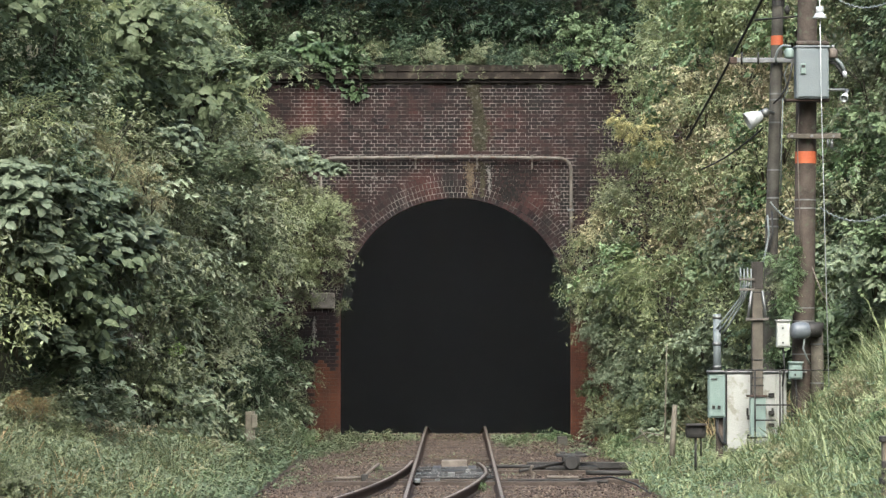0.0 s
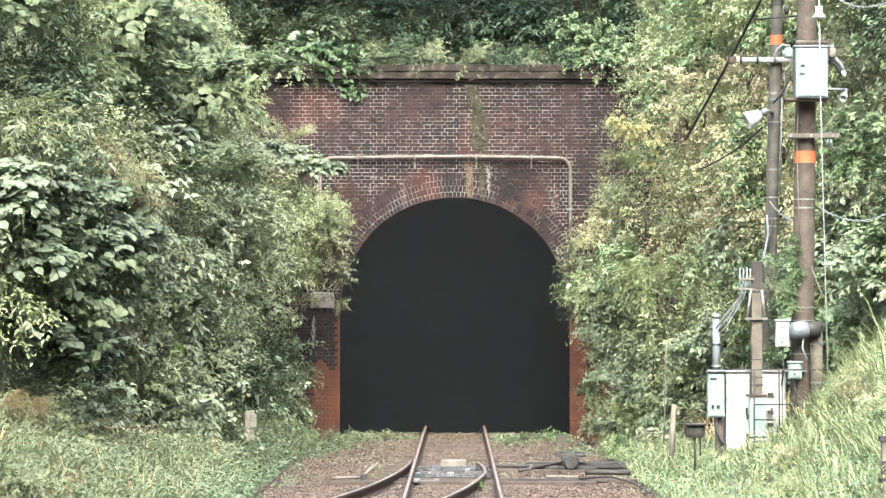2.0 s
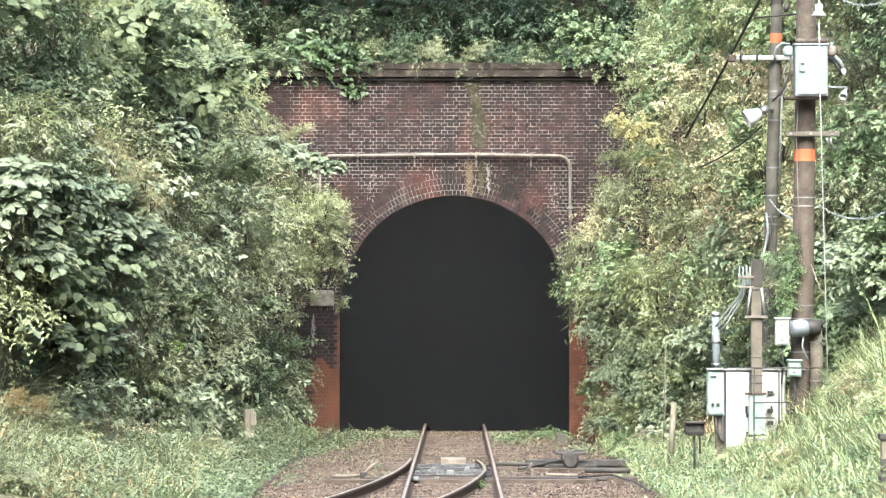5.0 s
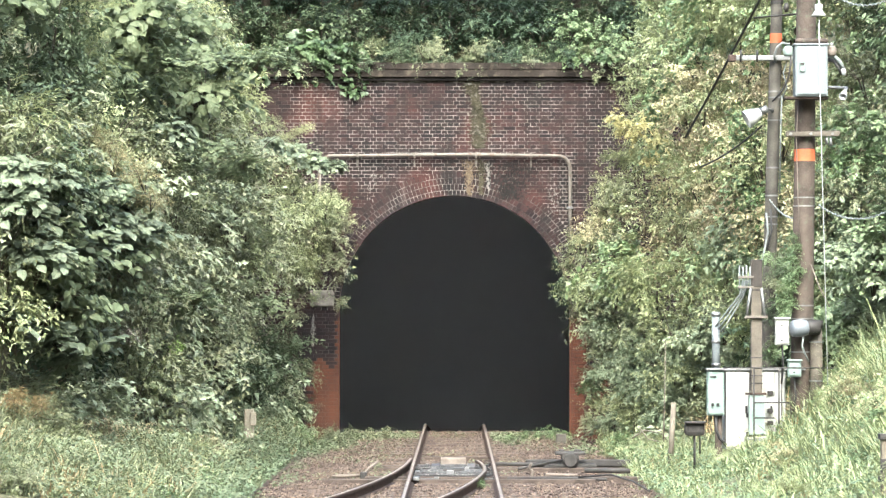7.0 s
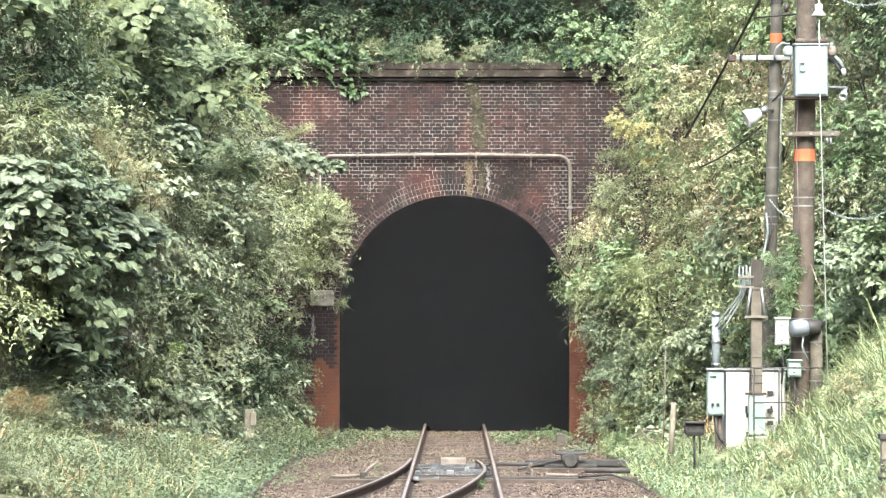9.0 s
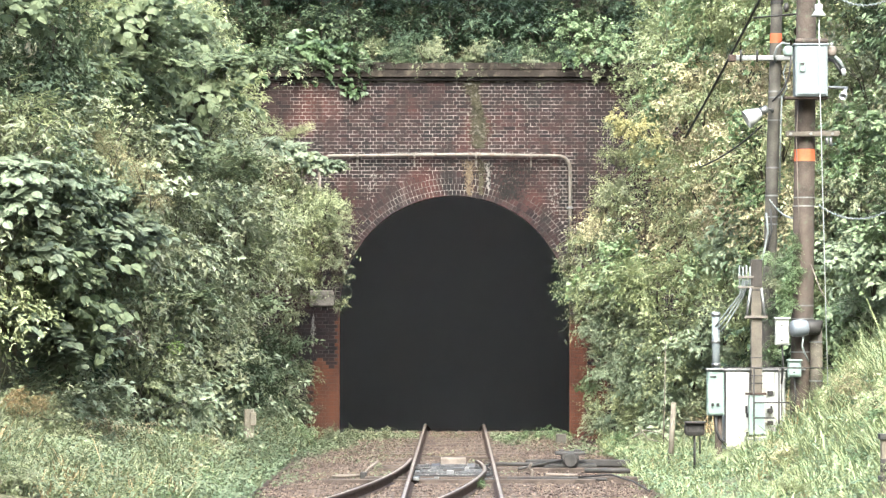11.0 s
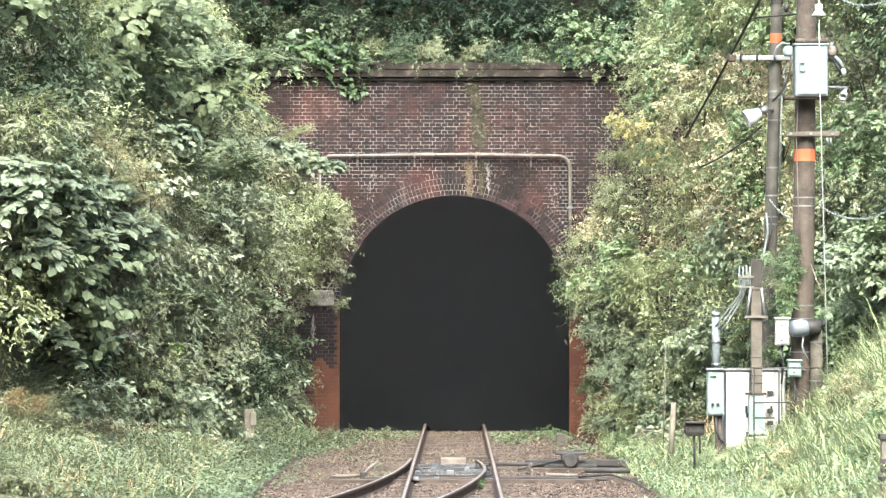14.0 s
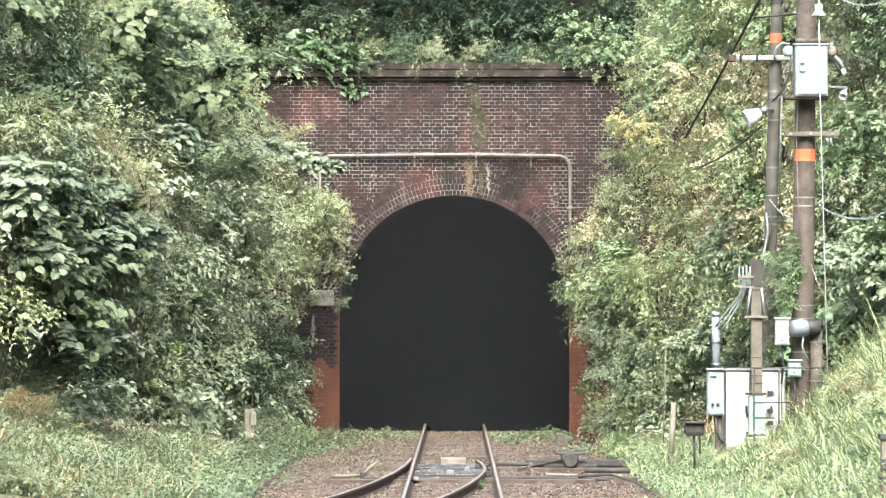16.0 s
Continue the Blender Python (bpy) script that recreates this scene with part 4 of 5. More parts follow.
# ---- the points ----
def build_points():
    timbers = []
    for y, x0, x1 in ((47.2, -1.15, 2.55), (46.5, -1.1, 2.6), (50.2, -0.45, 0.6), (43.9, -1.2, 2.55), (43.2, -1.75, 1.9)):
        b = box(x0, x1, y - 0.11, y + 0.11, -0.27, -0.09, 0.012)
        timbers.append(whole("switch_timber", b, SLEEPER, "long dark wooden switch timber under the points", "sleeper", group="switch timbers"))
    t = thing("points_mechanism", "greasy steel slide plates and rods of the railway points", "railway points")
    rn = random.Random(3)
    for k in range(16):
        x, y = rn.uniform(-0.5, 0.42), rn.uniform(43.2, 46.3)
        part("fitting", box(x - rn.uniform(0.02, 0.06), x + rn.uniform(0.02, 0.06), y - 0.05, y + 0.05, -0.10, rn.uniform(-0.05, 0.0), 0.008), rn.choice((PLATE, STEEL, IRON)), t)
    part("side_plate", box(-0.53, -0.45, 43.0, 45.0, -0.10, -0.055, 0.008), STEEL, t, "bright steel side plate")
    for y in (46.2, 44.9, 43.3):
        for s in (-1, 1):
            b = box(s * 0.42 - 0.17, s * 0.42 + 0.17, y - 0.09, y + 0.09, -0.115, -0.088, 0.006)
            box(s * 0.56 - 0.035, s * 0.56 + 0.035, y - 0.07, y + 0.07, -0.09, -0.06, 0.006, b)
            part("slide_plate", b, PLATE, t, "bright worn steel slide plate")
    for y, r in ((46.1, 0.022), (45.4, 0.018), (44.0, 0.022), (43.4, 0.018)):
        part("stretcher_rod", tube([(-0.52, y, -0.045), (0.50, y, -0.045)], r, 8), PLATE, t)
    for s in (-1, 1):
        part("rod_joint", box(s * 0.25 - 0.06, s * 0.25 + 0.06, 45.2, 46.2, -0.07, -0.01, 0.012), PLATE, t)
        part("rod_guide", box(s * 0.3 - 0.16, s * 0.3 + 0.16, 44.4, 44.52, -0.08, -0.02, 0.01), PLATE, t)
    part("detector_box", box(-0.14, 0.15, 44.2, 44.6, -0.11, 0.0, 0.015), IRON, t, "black iron box between the rails")
    part("cover_plate", box(-0.19, 0.18, 46.9, 47.25, -0.11, 0.03, 0.02), CREAM, t, "pale cast cover on the timber")
    part("drive_rod", tube([(0.5, 46.75, -0.05), (1.5, 46.75, -0.05)], 0.025, 8), IRON, t)
    return t


build_points()


def build_switch_stand():
    t = thing("switch_stand", "dark cast-iron switch stand drum on a timber beside the track", "switch stand")
    part("base_plate", box(1.30, 2.05, 46.55, 46.95, -0.09, -0.04, 0.01), IRON, t)
    drum = tube([(1.68, 46.45, 0.015), (1.68, 46.48, 0.015), (1.68, 46.95, 0.015), (1.68, 47.0, 0.015)], [0.088, 0.105, 0.105, 0.09], 20)
    part("drum", drum, IRON, t, "round iron drum housing")
    part("housing", box(1.555, 1.805, 46.55, 46.93, -0.04, 0.10, 0.015), IRON, t)
    b = box(1.46, 1.90, 46.55, 46.9, 0.09, 0.135, 0.02)
    box(1.52, 1.60, 46.6, 46.8, 0.125, 0.165, 0.01, b)
    box(1.74, 1.84, 46.6, 46.8, 0.125, 0.165, 0.01, b)
    part("lid", b, IRON, t)
    part("beam", box(1.05, 2.60, 46.98, 47.18, -0.09, 0.0, 0.012), IRON, t)
    part("counterweight", tube([(1.80, 44.4, -0.03), (2.42, 44.3, -0.03)], 0.032, 10), IRON, t, "black iron weight bar")
    part("link_rod", tube([(0.9, 44.9, -0.03), (1.2, 45.1, 0.02), (1.55, 46.4, 0.02)], 0.02, 8), IRON, t)


build_switch_stand()


def lever(points, radius, label, mat):
    t = thing("point_lever", label, "lever", "levers beside the points")
    part("arm", tube(points, radius, 8, 0.9), mat, t)
    p = Vector(points[0])
    part("pivot", box(p.x - 0.045, p.x + 0.045, p.y - 0.06, p.y + 0.06, -0.18, p.z + 0.03, 0.012), IRON, t, "dark iron pivot block")


lever([(1.04, 44.0, -0.16), (1.08, 44.0, -0.02), (1.03, 44.0, 0.02), (1.06, 43.95, 0.09)], 0.024, "pale bent steel hand lever at the points", CREAM)
lever([(-1.22, 44.0, -0.06), (-1.14, 44.1, 0.02), (-1.03, 44.2, 0.10)], 0.024, "rusty steel lever arm beside the points", CREAM)


def rod(name, points, r, mat, label, category="rod"):
    return whole(name, tube(points, r, 8), mat, label, category)


rod("pull_rod", [(-1.65, 44.0, -0.09), (-1.23, 44.05, -0.08)], 0.022, CREAM, "pale steel pull rod lying on the ballast")
rod("pull_rod", [(1.26, 44.0, -0.07), (1.68, 43.9, -0.07)], 0.022, CREAM, "short white steel rod lying by the points")
rod("pull_rod", [(0.72, 43.5, -0.10), (1.6, 43.5, -0.09), (2.05, 43.3, -0.10)], 0.022, IRON, "dark iron pull rod across the ballast")
rod("signal_cable", [(1.55, 43.6, -0.09), (2.1, 43.0, -0.02), (2.35, 42.2, -0.07), (2.5, 41.2, -0.14)], 0.012, BLACKWIRE, "black signal cable curving over the ballast", "cable")
whole("concrete_block", box(1.78, 1.96, 56.6, 56.85, -0.2, 0.03, 0.02), GREYWOOD, "small weathered concrete block by the tunnel mouth", "block")


# ---- the poles and signal gear on the bank ----
def pole_line(x0, z0, x1, z1, y, n=8):
    return [(x0 + (x1 - x0) * i / n, y, z0 + (z1 - z0) * i / n) for i in range(n + 1)]


def band(t, x, y, z, r, h, mat, label, name="band"):
    part(name, tube([(x, y, z - h / 2), (x, y, z + h / 2)], r, 24, caps=False), mat, t, label)


def build_tall_pole():
    t = thing("utility_pole", "tall brown wooden utility pole with an orange band", "utility pole", "poles on the bank")
    y = 42.0
    part("shaft", tube(pole_line(4.50, -0.1, 4.62, 8.0, y, 12), 0.152, 18, 0.80), POLEWOOD, t)
    cx = lambda z: 4.50 + 0.12 * (z + 0.1) / 8.1
    band(t, cx(4.17), y, 4.17, 0.1385, 0.155, ORANGE, "faded orange warning band")
    for z in (3.62, 3.51, 2.22, 2.05, 1.62, 6.35):
        band(t, cx(z), y, z, 0.156 - 0.0038 * z, 0.02, STEEL, "steel strap", "strap")
    for y0, z0, x0 in ((41.76, 4.405, 4.30), (42.13, 4.44, 4.36)):
        part("crossarm", box(x0, x0 + 0.68, y0, y0 + 0.08, z0, z0 + 0.062, 0.01), TIMBER, t, "short pale wooden crossarm")
    for x in (4.36, 4.62, 4.90):
        part("bolt", tube([(x, 41.745, 4.437), (x, 41.76, 4.437)], 0.02, 8), STEEL, t)
    part("bolt", tube([(4.83, 41.80, 4.30), (4.83, 41.80, 4.40)], 0.02, 8), STEEL, t)
    part("bolt", tube([(4.88, 41.80, 4.28), (4.88, 41.80, 4.40)], 0.02, 8), STEEL, t)


build_tall_pole()


def build_junction_box():
    t = thing("transformer_box", "pale grey steel equipment box fixed to a wooden pole", "equipment box")
    part("body", box(4.395, 4.815, 41.52, 41.84, 4.905, 5.575, 0.02), BLUEBOX, t)
    part("lid", box(4.38, 4.83, 41.50, 41.85, 5.560, 5.588, 0.01), BLUEBOX, t)
    part("door", box(4.415, 4.795, 41.502, 41.53, 4.93, 5.545, 0.008), BLUEBOX, t)
    latch = part("latch", box(4.45, 4.515, 41.475, 41.51, 5.22, 5.355, 0.01), GREYBOX, t, "small grey latch plate")
    part("keyhole", box(4.458, 4.507, 41.468, 41.48, 5.30, 5.335, 0.004), IRON, latch)
    part("bottom_rail", box(4.27, 4.83, 41.56, 41.80, 4.875, 4.905, 0.008), RUST, t, "rusty bracket under the box")
    part("mounting_beam", tube([(4.40, 41.56, 5.62), (4.42, 41.56, 5.62), (4.80, 41.56, 5.62), (4.82, 41.56, 5.62)], [0.022, 0.034, 0.034, 0.022], 10), POLEWOOD, t, "brown rounded wooden beam")
    for x, m, label in ((4.315, GREYBOX, "grey porcelain bushing"), (4.875, CREAM, "cream porcelain bushing")):
        can = part("insulator", tube([(x, 41.62, 5.43), (x, 41.62, 5.45), (x, 41.62, 5.53), (x, 41.62, 5.56)], [0.045, 0.062, 0.062, 0.04], 14), m, t, label)
        part("cap", tube([(x, 41.62, 5.555), (x, 41.62, 5.60)], 0.028, 10), STEEL, can)
    part("lead", tube([(4.31, 41.6, 5.58), (4.24, 41.6, 5.60), (4.17, 41.62, 5.54), (4.14, 41.65, 5.44), (4.16, 41.7, 5.36)], 0.017, 8), WIRE, t, "pale looped lead")
    part("lead", tube([(4.36, 41.6, 5.46), (4.33, 41.62, 5.2), (4.28, 41.68, 5.05), (4.20, 41.75, 4.93), (4.13, 41.8, 4.86)], 0.014, 6), BLACKWIRE, t)
    part("lead", tube([(4.82, 41.64, 5.44), (4.91, 41.62, 5.43), (4.98, 41.62, 5.36), (5.03, 41.62, 5.26)], 0.026, 10), WIRE, t, "thick pale curved lead")
    part("lead", tube([(4.83, 41.68, 5.39), (4.91, 41.66, 5.37), (4.97, 41.66, 5.29), (5.02, 41.66, 5.20)], 0.026, 8), BLACKWIRE, t)
    part("lead_end", tube([(5.02, 41.62, 5.27), (5.03, 41.62, 5.23), (5.03, 41.62, 5.18)], [0.026, 0.034, 0.022], 10), GLASSY, t, "white porcelain lead end")


build_junction_box()


def cone(a, b, ra, rb, sides=20, thick=0.012):
    """A hollow lamp shade from a neck to a wide mouth."""
    a, b = Vector(a), Vector(b)
    d = (b - a).normalized()
    u = d.orthogonal().normalized()
    w = d.cross(u)
    bm = bmesh.new()
    prof = [(0.0, 0.01), (0.0, ra), (0.45, ra + (rb - ra) * 0.62), (1.0, rb), (1.0, rb - thick), (0.45, ra + (rb - ra) * 0.62 - thick), (0.06, ra - thick), (0.06, 0.01)]
    rings = [[bm.verts.new(a + (b - a) * s + r * (math.cos(6.2832 * k / sides) * u + math.sin(6.2832 * k / sides) * w)) for k in range(sides)] for s, r in prof]
    for p, q in zip(rings, rings[1:]):
        for k in range(sides):
            bm.faces.new((p[k], p[(k + 1) % sides], q[(k + 1) % sides], q[k])).smooth = True
    bmesh.ops.recalc_face_normals(bm, faces=list(bm.faces))
    return bm


def build_slim_pole():
    t = thing("utility_pole", "slim weathered grey utility pole with an orange band and lamp bracket", "utility pole", "poles on the bank")
    y = 42.9
    cx = lambda z: 4.115 + 0.235 * z / 8.0
    part("shaft", tube(pole_line(cx(0), 0.0, cx(8), 8.0, y, 12), 0.096, 16, 0.74), GREYWOOD, t)
    band(t, cx(5.77), y, 5.77, 0.0825, 0.125, ORANGE, "faded orange warning band")
    band(t, cx(6.32), y, 6.32, 0.085, 0.20, IRON, "dark grey steel collar", "collar")
    for z in (5.52, 5.06, 4.98, 4.68, 4.05, 3.68, 3.40, 3.30):
        band(t, cx(z), y, z, 0.100 - 0.0029 * z, 0.022, STEEL, "steel strap", "strap")
    part("crossarm", box(3.72, 4.60, 42.74, 42.81, 5.465, 5.53, 0.01), STEEL, t, "pale rusty steel crossarm")
    part("end_cap", box(3.64, 3.74, 42.72, 42.83, 5.45, 5.54, 0.012), RUST, t)
    for x in (3.80, 4.02):
        part("bolt", tube([(x, 42.72, 5.44), (x, 42.72, 5.60)], 0.014, 8), IRON, t)
    part("stay_bar", tube([(3.98, 42.78, 6.03), (4.72, 42.3, 6.06)], 0.011, 8), IRON, t, "thin dark stay bar")
    part("knob", tube([(4.38, 42.5, 6.08), (4.38, 42.5, 6.14), (4.38, 42.5, 6.20)], [0.02, 0.045, 0.02], 10), IRON, t)
    part("conduit", tube([(4.14, 42.78, 3.45), (4.16, 42.78, 3.2), (4.12, 42.74, 3.0), (4.03, 42.4, 2.75), (3.97, 41.95, 2.6)], 0.014, 8), WIRE, t, "pale plastic conduit")
    part("cable", tube([(4.20, 42.78, 3.5), (4.21, 42.78, 3.2), (4.14, 42.72, 2.95)], 0.014, 8), BLACKWIRE, t)
    part("cable", tube([(4.35, 42.8, 5.0), (4.33, 42.8, 4.3), (4.32, 42.8, 3.7)], 0.009, 6), WIRE, t)
    part("cable", tube([(4.36, 42.8, 5.62), (4.43, 42.8, 5.50), (4.37, 42.8, 5.30), (4.42, 42.8, 5.12), (4.36, 42.8, 4.98)], 0.009, 6), WIRE, t, "loosely looped pale wire")


build_slim_pole()


def floodlight(neck, mouth, r0, r1, fix, label):
    t = thing("floodlight", label, "floodlight", "floodlights on the poles")
    part("reflector", cone(neck, mouth, r0, r1), GLASSY, t, "pale metal reflector")
    n, m = Vector(neck), Vector(mouth)
    back = n + (n - m).normalized() * 0.10
    part("lamp_holder", tube([tuple(back), tuple(n)], r0 * 0.95, 14), STEEL, t)
    part("bulb", tube([tuple(n.lerp(m, 0.1)), tuple(n.lerp(m, 0.45)), tuple(n.lerp(m, 0.7))], r0 * 0.7, 12, 0.6), GLASSY, t)
    part("bracket", tube([tuple(back), tuple(fix)], 0.02, 8), STEEL, t)
    return t


floodlight((4.05, 42.6, 4.77), (3.86, 42.58, 4.67), 0.055, 0.125, (4.24, 42.85, 4.80), "white cone-shaped floodlight bracketed to the slim pole")
floodlight((5.06, 41.75, 4.98), (5.02, 41.65, 4.91), 0.025, 0.055, (4.70, 41.9, 5.05), "small white lamp shade behind the equipment box")


def build_bulkhead():
    t = thing("spot_lamp", "grey weatherproof spot lamp on a short wooden post", "lamp")
    part("housing", tube([(4.325, 41.60, 1.92), (4.335, 41.60, 1.92), (4.36, 41.61, 1.92), (4.41, 41.62, 1.925), (4.49, 41.63, 1.93), (4.54, 41.635, 1.935), (4.58, 41.64, 1.94)], [0.03, 0.075, 0.104, 0.112, 0.112, 0.100, 0.078], 20), LAMPGREY, t)
    part("hood", tube([(4.53, 41.64, 1.94), (4.56, 41.65, 1.94), (4.72, 41.66, 1.94)], [0.085, 0.10, 0.095], 18), IRON, t, "black lamp socket")
    part("lead", tube([(4.50, 41.6, 1.82), (4.48, 41.58, 1.7), (4.53, 41.6, 1.58), (4.58, 41.7, 1.5)], 0.012, 6), WIRE, t)


build_bulkhead()


def build_short_post():
    t = thing("wooden_post", "short weathered square wooden post in tall grass", "post")
    part("shaft", tube([(4.69, 41.8, 0.55), (4.69, 41.8, 1.4), (4.68, 41.8, 2.0)], 0.085, 12, 0.95), TIMBER, t)
    part("cap", tube([(4.68, 41.8, 1.93), (4.68, 41.8, 2.03)], 0.095, 12), IRON, t, "dark iron cap")
    for z in (1.75, 1.25):
        band(t, 4.687, 41.8, z, 0.09, 0.02, STEEL, "steel strap", "strap")


build_short_post()


def small_box(x0, x1, z0, z1, y, mat, label):
    t = thing("switch_box", label, "switch box", "small boxes on the posts")
    part("body", box(x0, x1, y, y + 0.13, z0, z1, 0.012), mat, t)
    part("cover", box(x0 + 0.015, x1 - 0.015, y - 0.018, y + 0.004, z0 + 0.02, z1 - 0.03, 0.006), mat, t)
    for z in (z0 + 0.06, z1 - 0.09):
        part("screw", tube([((x0 + x1) / 2 - 0.01, y - 0.026, z), ((x0 + x1) / 2 - 0.01, y - 0.016, z)], 0.014, 8), IRON, t, "dark screw head")
    part("visor", box(x0 - 0.012, x1 + 0.012, y - 0.03, y + 0.13, z1 - 0.005, z1 + 0.018, 0.005), mat, t)
    part("cable", tube([((x0 + x1) / 2, y + 0.06, z0), ((x0 + x1) / 2 + 0.02, y + 0.08, z0 - 0.25), ((x0 + x1) / 2, y + 0.15, z0 - 0.5)], 0.012, 6), BLACKWIRE, t)
    part("mount", box(x0 + 0.03, 4.55, y + 0.10, y + 0.16, (z0 + z1) / 2 - 0.02, (z0 + z1) / 2 + 0.02, 0.004), STEEL, t)


small_box(4.15, 4.325, 1.71, 2.05, 41.66, PALE, "small cream switch box mounted by the pole")
small_box(4.31, 4.48, 1.30, 1.51, 41.66, GREYBOX, "small grey-green switch box mounted by the pole")


def build_cabinet():
    t = thing("relay_cabinet", "cream painted steel relay cabinet standing in tall grass", "cabinet")
    part("body", box(3.525, 4.315, 42.05, 42.50, 0.36, 1.375, 0.012), PALE, t)
    part("roof", box(3.50, 4.34, 42.01, 42.53, 1.375, 1.405, 0.01), STEEL, t, "thin metal roof edge")
    part("plinth", box(3.56, 4.28, 42.08, 42.47, 0.10, 0.36, 0.012), CONCRETE, t, "concrete plinth")
    for x0, x1 in ((3.54, 3.845), (3.853, 4.17), (4.178, 4.30)):
        d = part("door", box(x0, x1, 42.025, 42.055, 0.39, 1.355, 0.008), PALE, t)
        if x0 > 3.9:
            continue
        part("handle", box(x1 - 0.055, x1 - 0.03, 41.99, 42.03, 0.82, 0.92, 0.006), IRON, d, "dark latch handle")
    for x in (3.533, 3.849, 4.264):
        part("door_seal", box(x - 0.007, x + 0.007, 42.018, 42.05, 0.39, 1.36, 0.002), IRON, t, "dark rubber door seal")
    for z in (0.70, 0.86, 1.09):
        part("hinge", box(4.075, 4.15, 41.985, 42.02, z - 0.025, z + 0.025, 0.006), IRON, t, "dark iron hinge")
    for z in (0.55, 0.80):
        part("hinge", box(3.80, 3.84, 41.995, 42.03, z - 0.03, z + 0.03, 0.006), IRON, t, "dark iron hinge")


build_cabinet()


def build_side_box():
    t = thing("meter_box", "pale green steel meter box on a wooden post", "meter box")
    part("post", tube([(3.44, 42.0, 0.0), (3.44, 42.0, 0.85)], 0.05, 10), POLEWOOD, t, "brown wooden post")
    b = part("body", box(3.285, 3.505, 41.85, 42.02, 0.80, 1.39, 0.014), GREYBOX, t)
    part("door", box(3.30, 3.49, 41.832, 41.855, 0.82, 1.36, 0.008), GREYBOX, b)
    for x in (3.35, 3.42):
        part("latch", box(x - 0.018, x + 0.018, 41.80, 41.84, 0.92, 0.96, 0.005), IRON, b, "dark latch")
    part("hinge", box(3.32, 3.40, 41.815, 41.84, 1.29, 1.31, 0.004), IRON, b)
    part("visor", box(3.27, 3.52, 41.80, 42.02, 1.385, 1.41, 0.006), STEEL, b)
    part("cable", tube([(3.40, 41.9, 0.80), (3.40, 41.9, 0.62), (3.45, 41.9, 0.5), (3.53, 41.95, 0.42)], 0.02, 8), BLACKWIRE, t)


build_side_box()


def build_standpipe():
    t = thing("cable_standpipe", "pale grey cable standpipe with thin conduits above the cabinet", "pipe")
    part("pipe", tube([(3.43, 42.25, 1.3), (3.43, 42.25, 2.14)], 0.052, 14), BLUEBOX, t)
    for z in (2.10, 1.75, 1.45):
        part("collar", tube([(3.43, 42.25, z - 0.02), (3.43, 42.25, z + 0.02)], 0.06, 14), STEEL, t)
    for k in range(3):
        d = 0.035 * k
        part("conduit", tube([(3.42 + d, 42.2, 1.95 - d), (3.50 + d, 42.15, 2.06 - d), (3.72 + d * 0.6, 42.0, 2.36 - d * 0.4), (3.76 + d, 41.95, 2.55)], 0.012, 8), WIRE, t)


build_standpipe()


def build_stub_pole():
    t = thing("stub_pole", "cut-off grey wooden pole with steel brackets before the cabinet", "pole", "poles on the bank")
    x, y = 3.908, 41.75
    part("shaft", box(x - 0.070, x + 0.070, y - 0.07, y + 0.07, 0.10, 2.80, 0.014), TIMBER, t)
    part("top_sleeve", box(x - 0.066, x + 0.076, y - 0.076, y + 0.074, 2.46, 2.812, 0.014), POLEDARK, t, "dark tarred top")
    for z in (2.42, 2.06, 1.55, 1.32, 1.22):
        part("strap", box(x - 0.076, x + 0.076, y - 0.076, y + 0.076, z - 0.008, z + 0.008, 0.003), IRON, t, "thin iron strap")
    for dx in (-0.13, 0.10):
        part("brace", tube([(x + dx * 0.6, y - 0.09, 2.44), (x + dx, y - 0.1, 2.08)], 0.019, 8), STEEL, t, "pale flat brace")
    part("cross_plate", box(x - 0.16, x + 0.14, y - 0.12, y - 0.08, 2.055, 2.09, 0.006), PIPE, t)
    part("pin_plate", box(x - 0.24, x - 0.04, y - 0.10, y - 0.06, 2.57, 2.60, 0.006), PIPE, t)
    part("pin_plate", box(x - 0.24, x - 0.04, y - 0.10, y - 0.06, 2.44, 2.47, 0.006), PIPE, t)
    for k in range(4):
        part("pin", tube([(x - 0.22 + 0.045 * k, y - 0.08, 2.42), (x - 0.22 + 0.045 * k, y - 0.08, 2.74 - 0.02 * (k % 2))], 0.011, 8), WIRE, t, "pale porcelain pin")
    part("terminal_box", box(x - 0.11, x + 0.09, y - 0.20, y - 0.07, 0.56, 1.07, 0.012), GREYBOX, t, "grey terminal box")
    part("top_plate", box(x - 0.15, x + 0.11, y - 0.22, y - 0.05, 1.075, 1.10, 0.005), RUST, t)
    part("tray", box(x - 0.15, x + 0.16, y - 0.25, y + 0.05, 0.44, 0.53, 0.012), STEEL, t)
    part("leg", box(x - 0.03, x + 0.05, y - 0.08, y + 0.06, 0.05, 0.44, 0.01), POLEWOOD, t)


build_stub_pole()


def build_guard():
    t = thing("guard_rail", "thin black steel guard frame in front of the relay cabinet", "railing")
    y = 41.5
    for x in (3.855, 4.175):
        part("upright", tube([(x, y, 0.2), (x, y, 1.42)], 0.010, 8), IRON, t)
    for z, x0, x1 in ((1.42, 3.46, 4.88), (0.975, 3.855, 4.31), (0.78, 3.855, 4.12), (0.56, 3.855, 4.18)):
        part("bar", tube([(x0, y, z), (x1, y, z)], 0.009, 8), IRON, t)


build_guard()


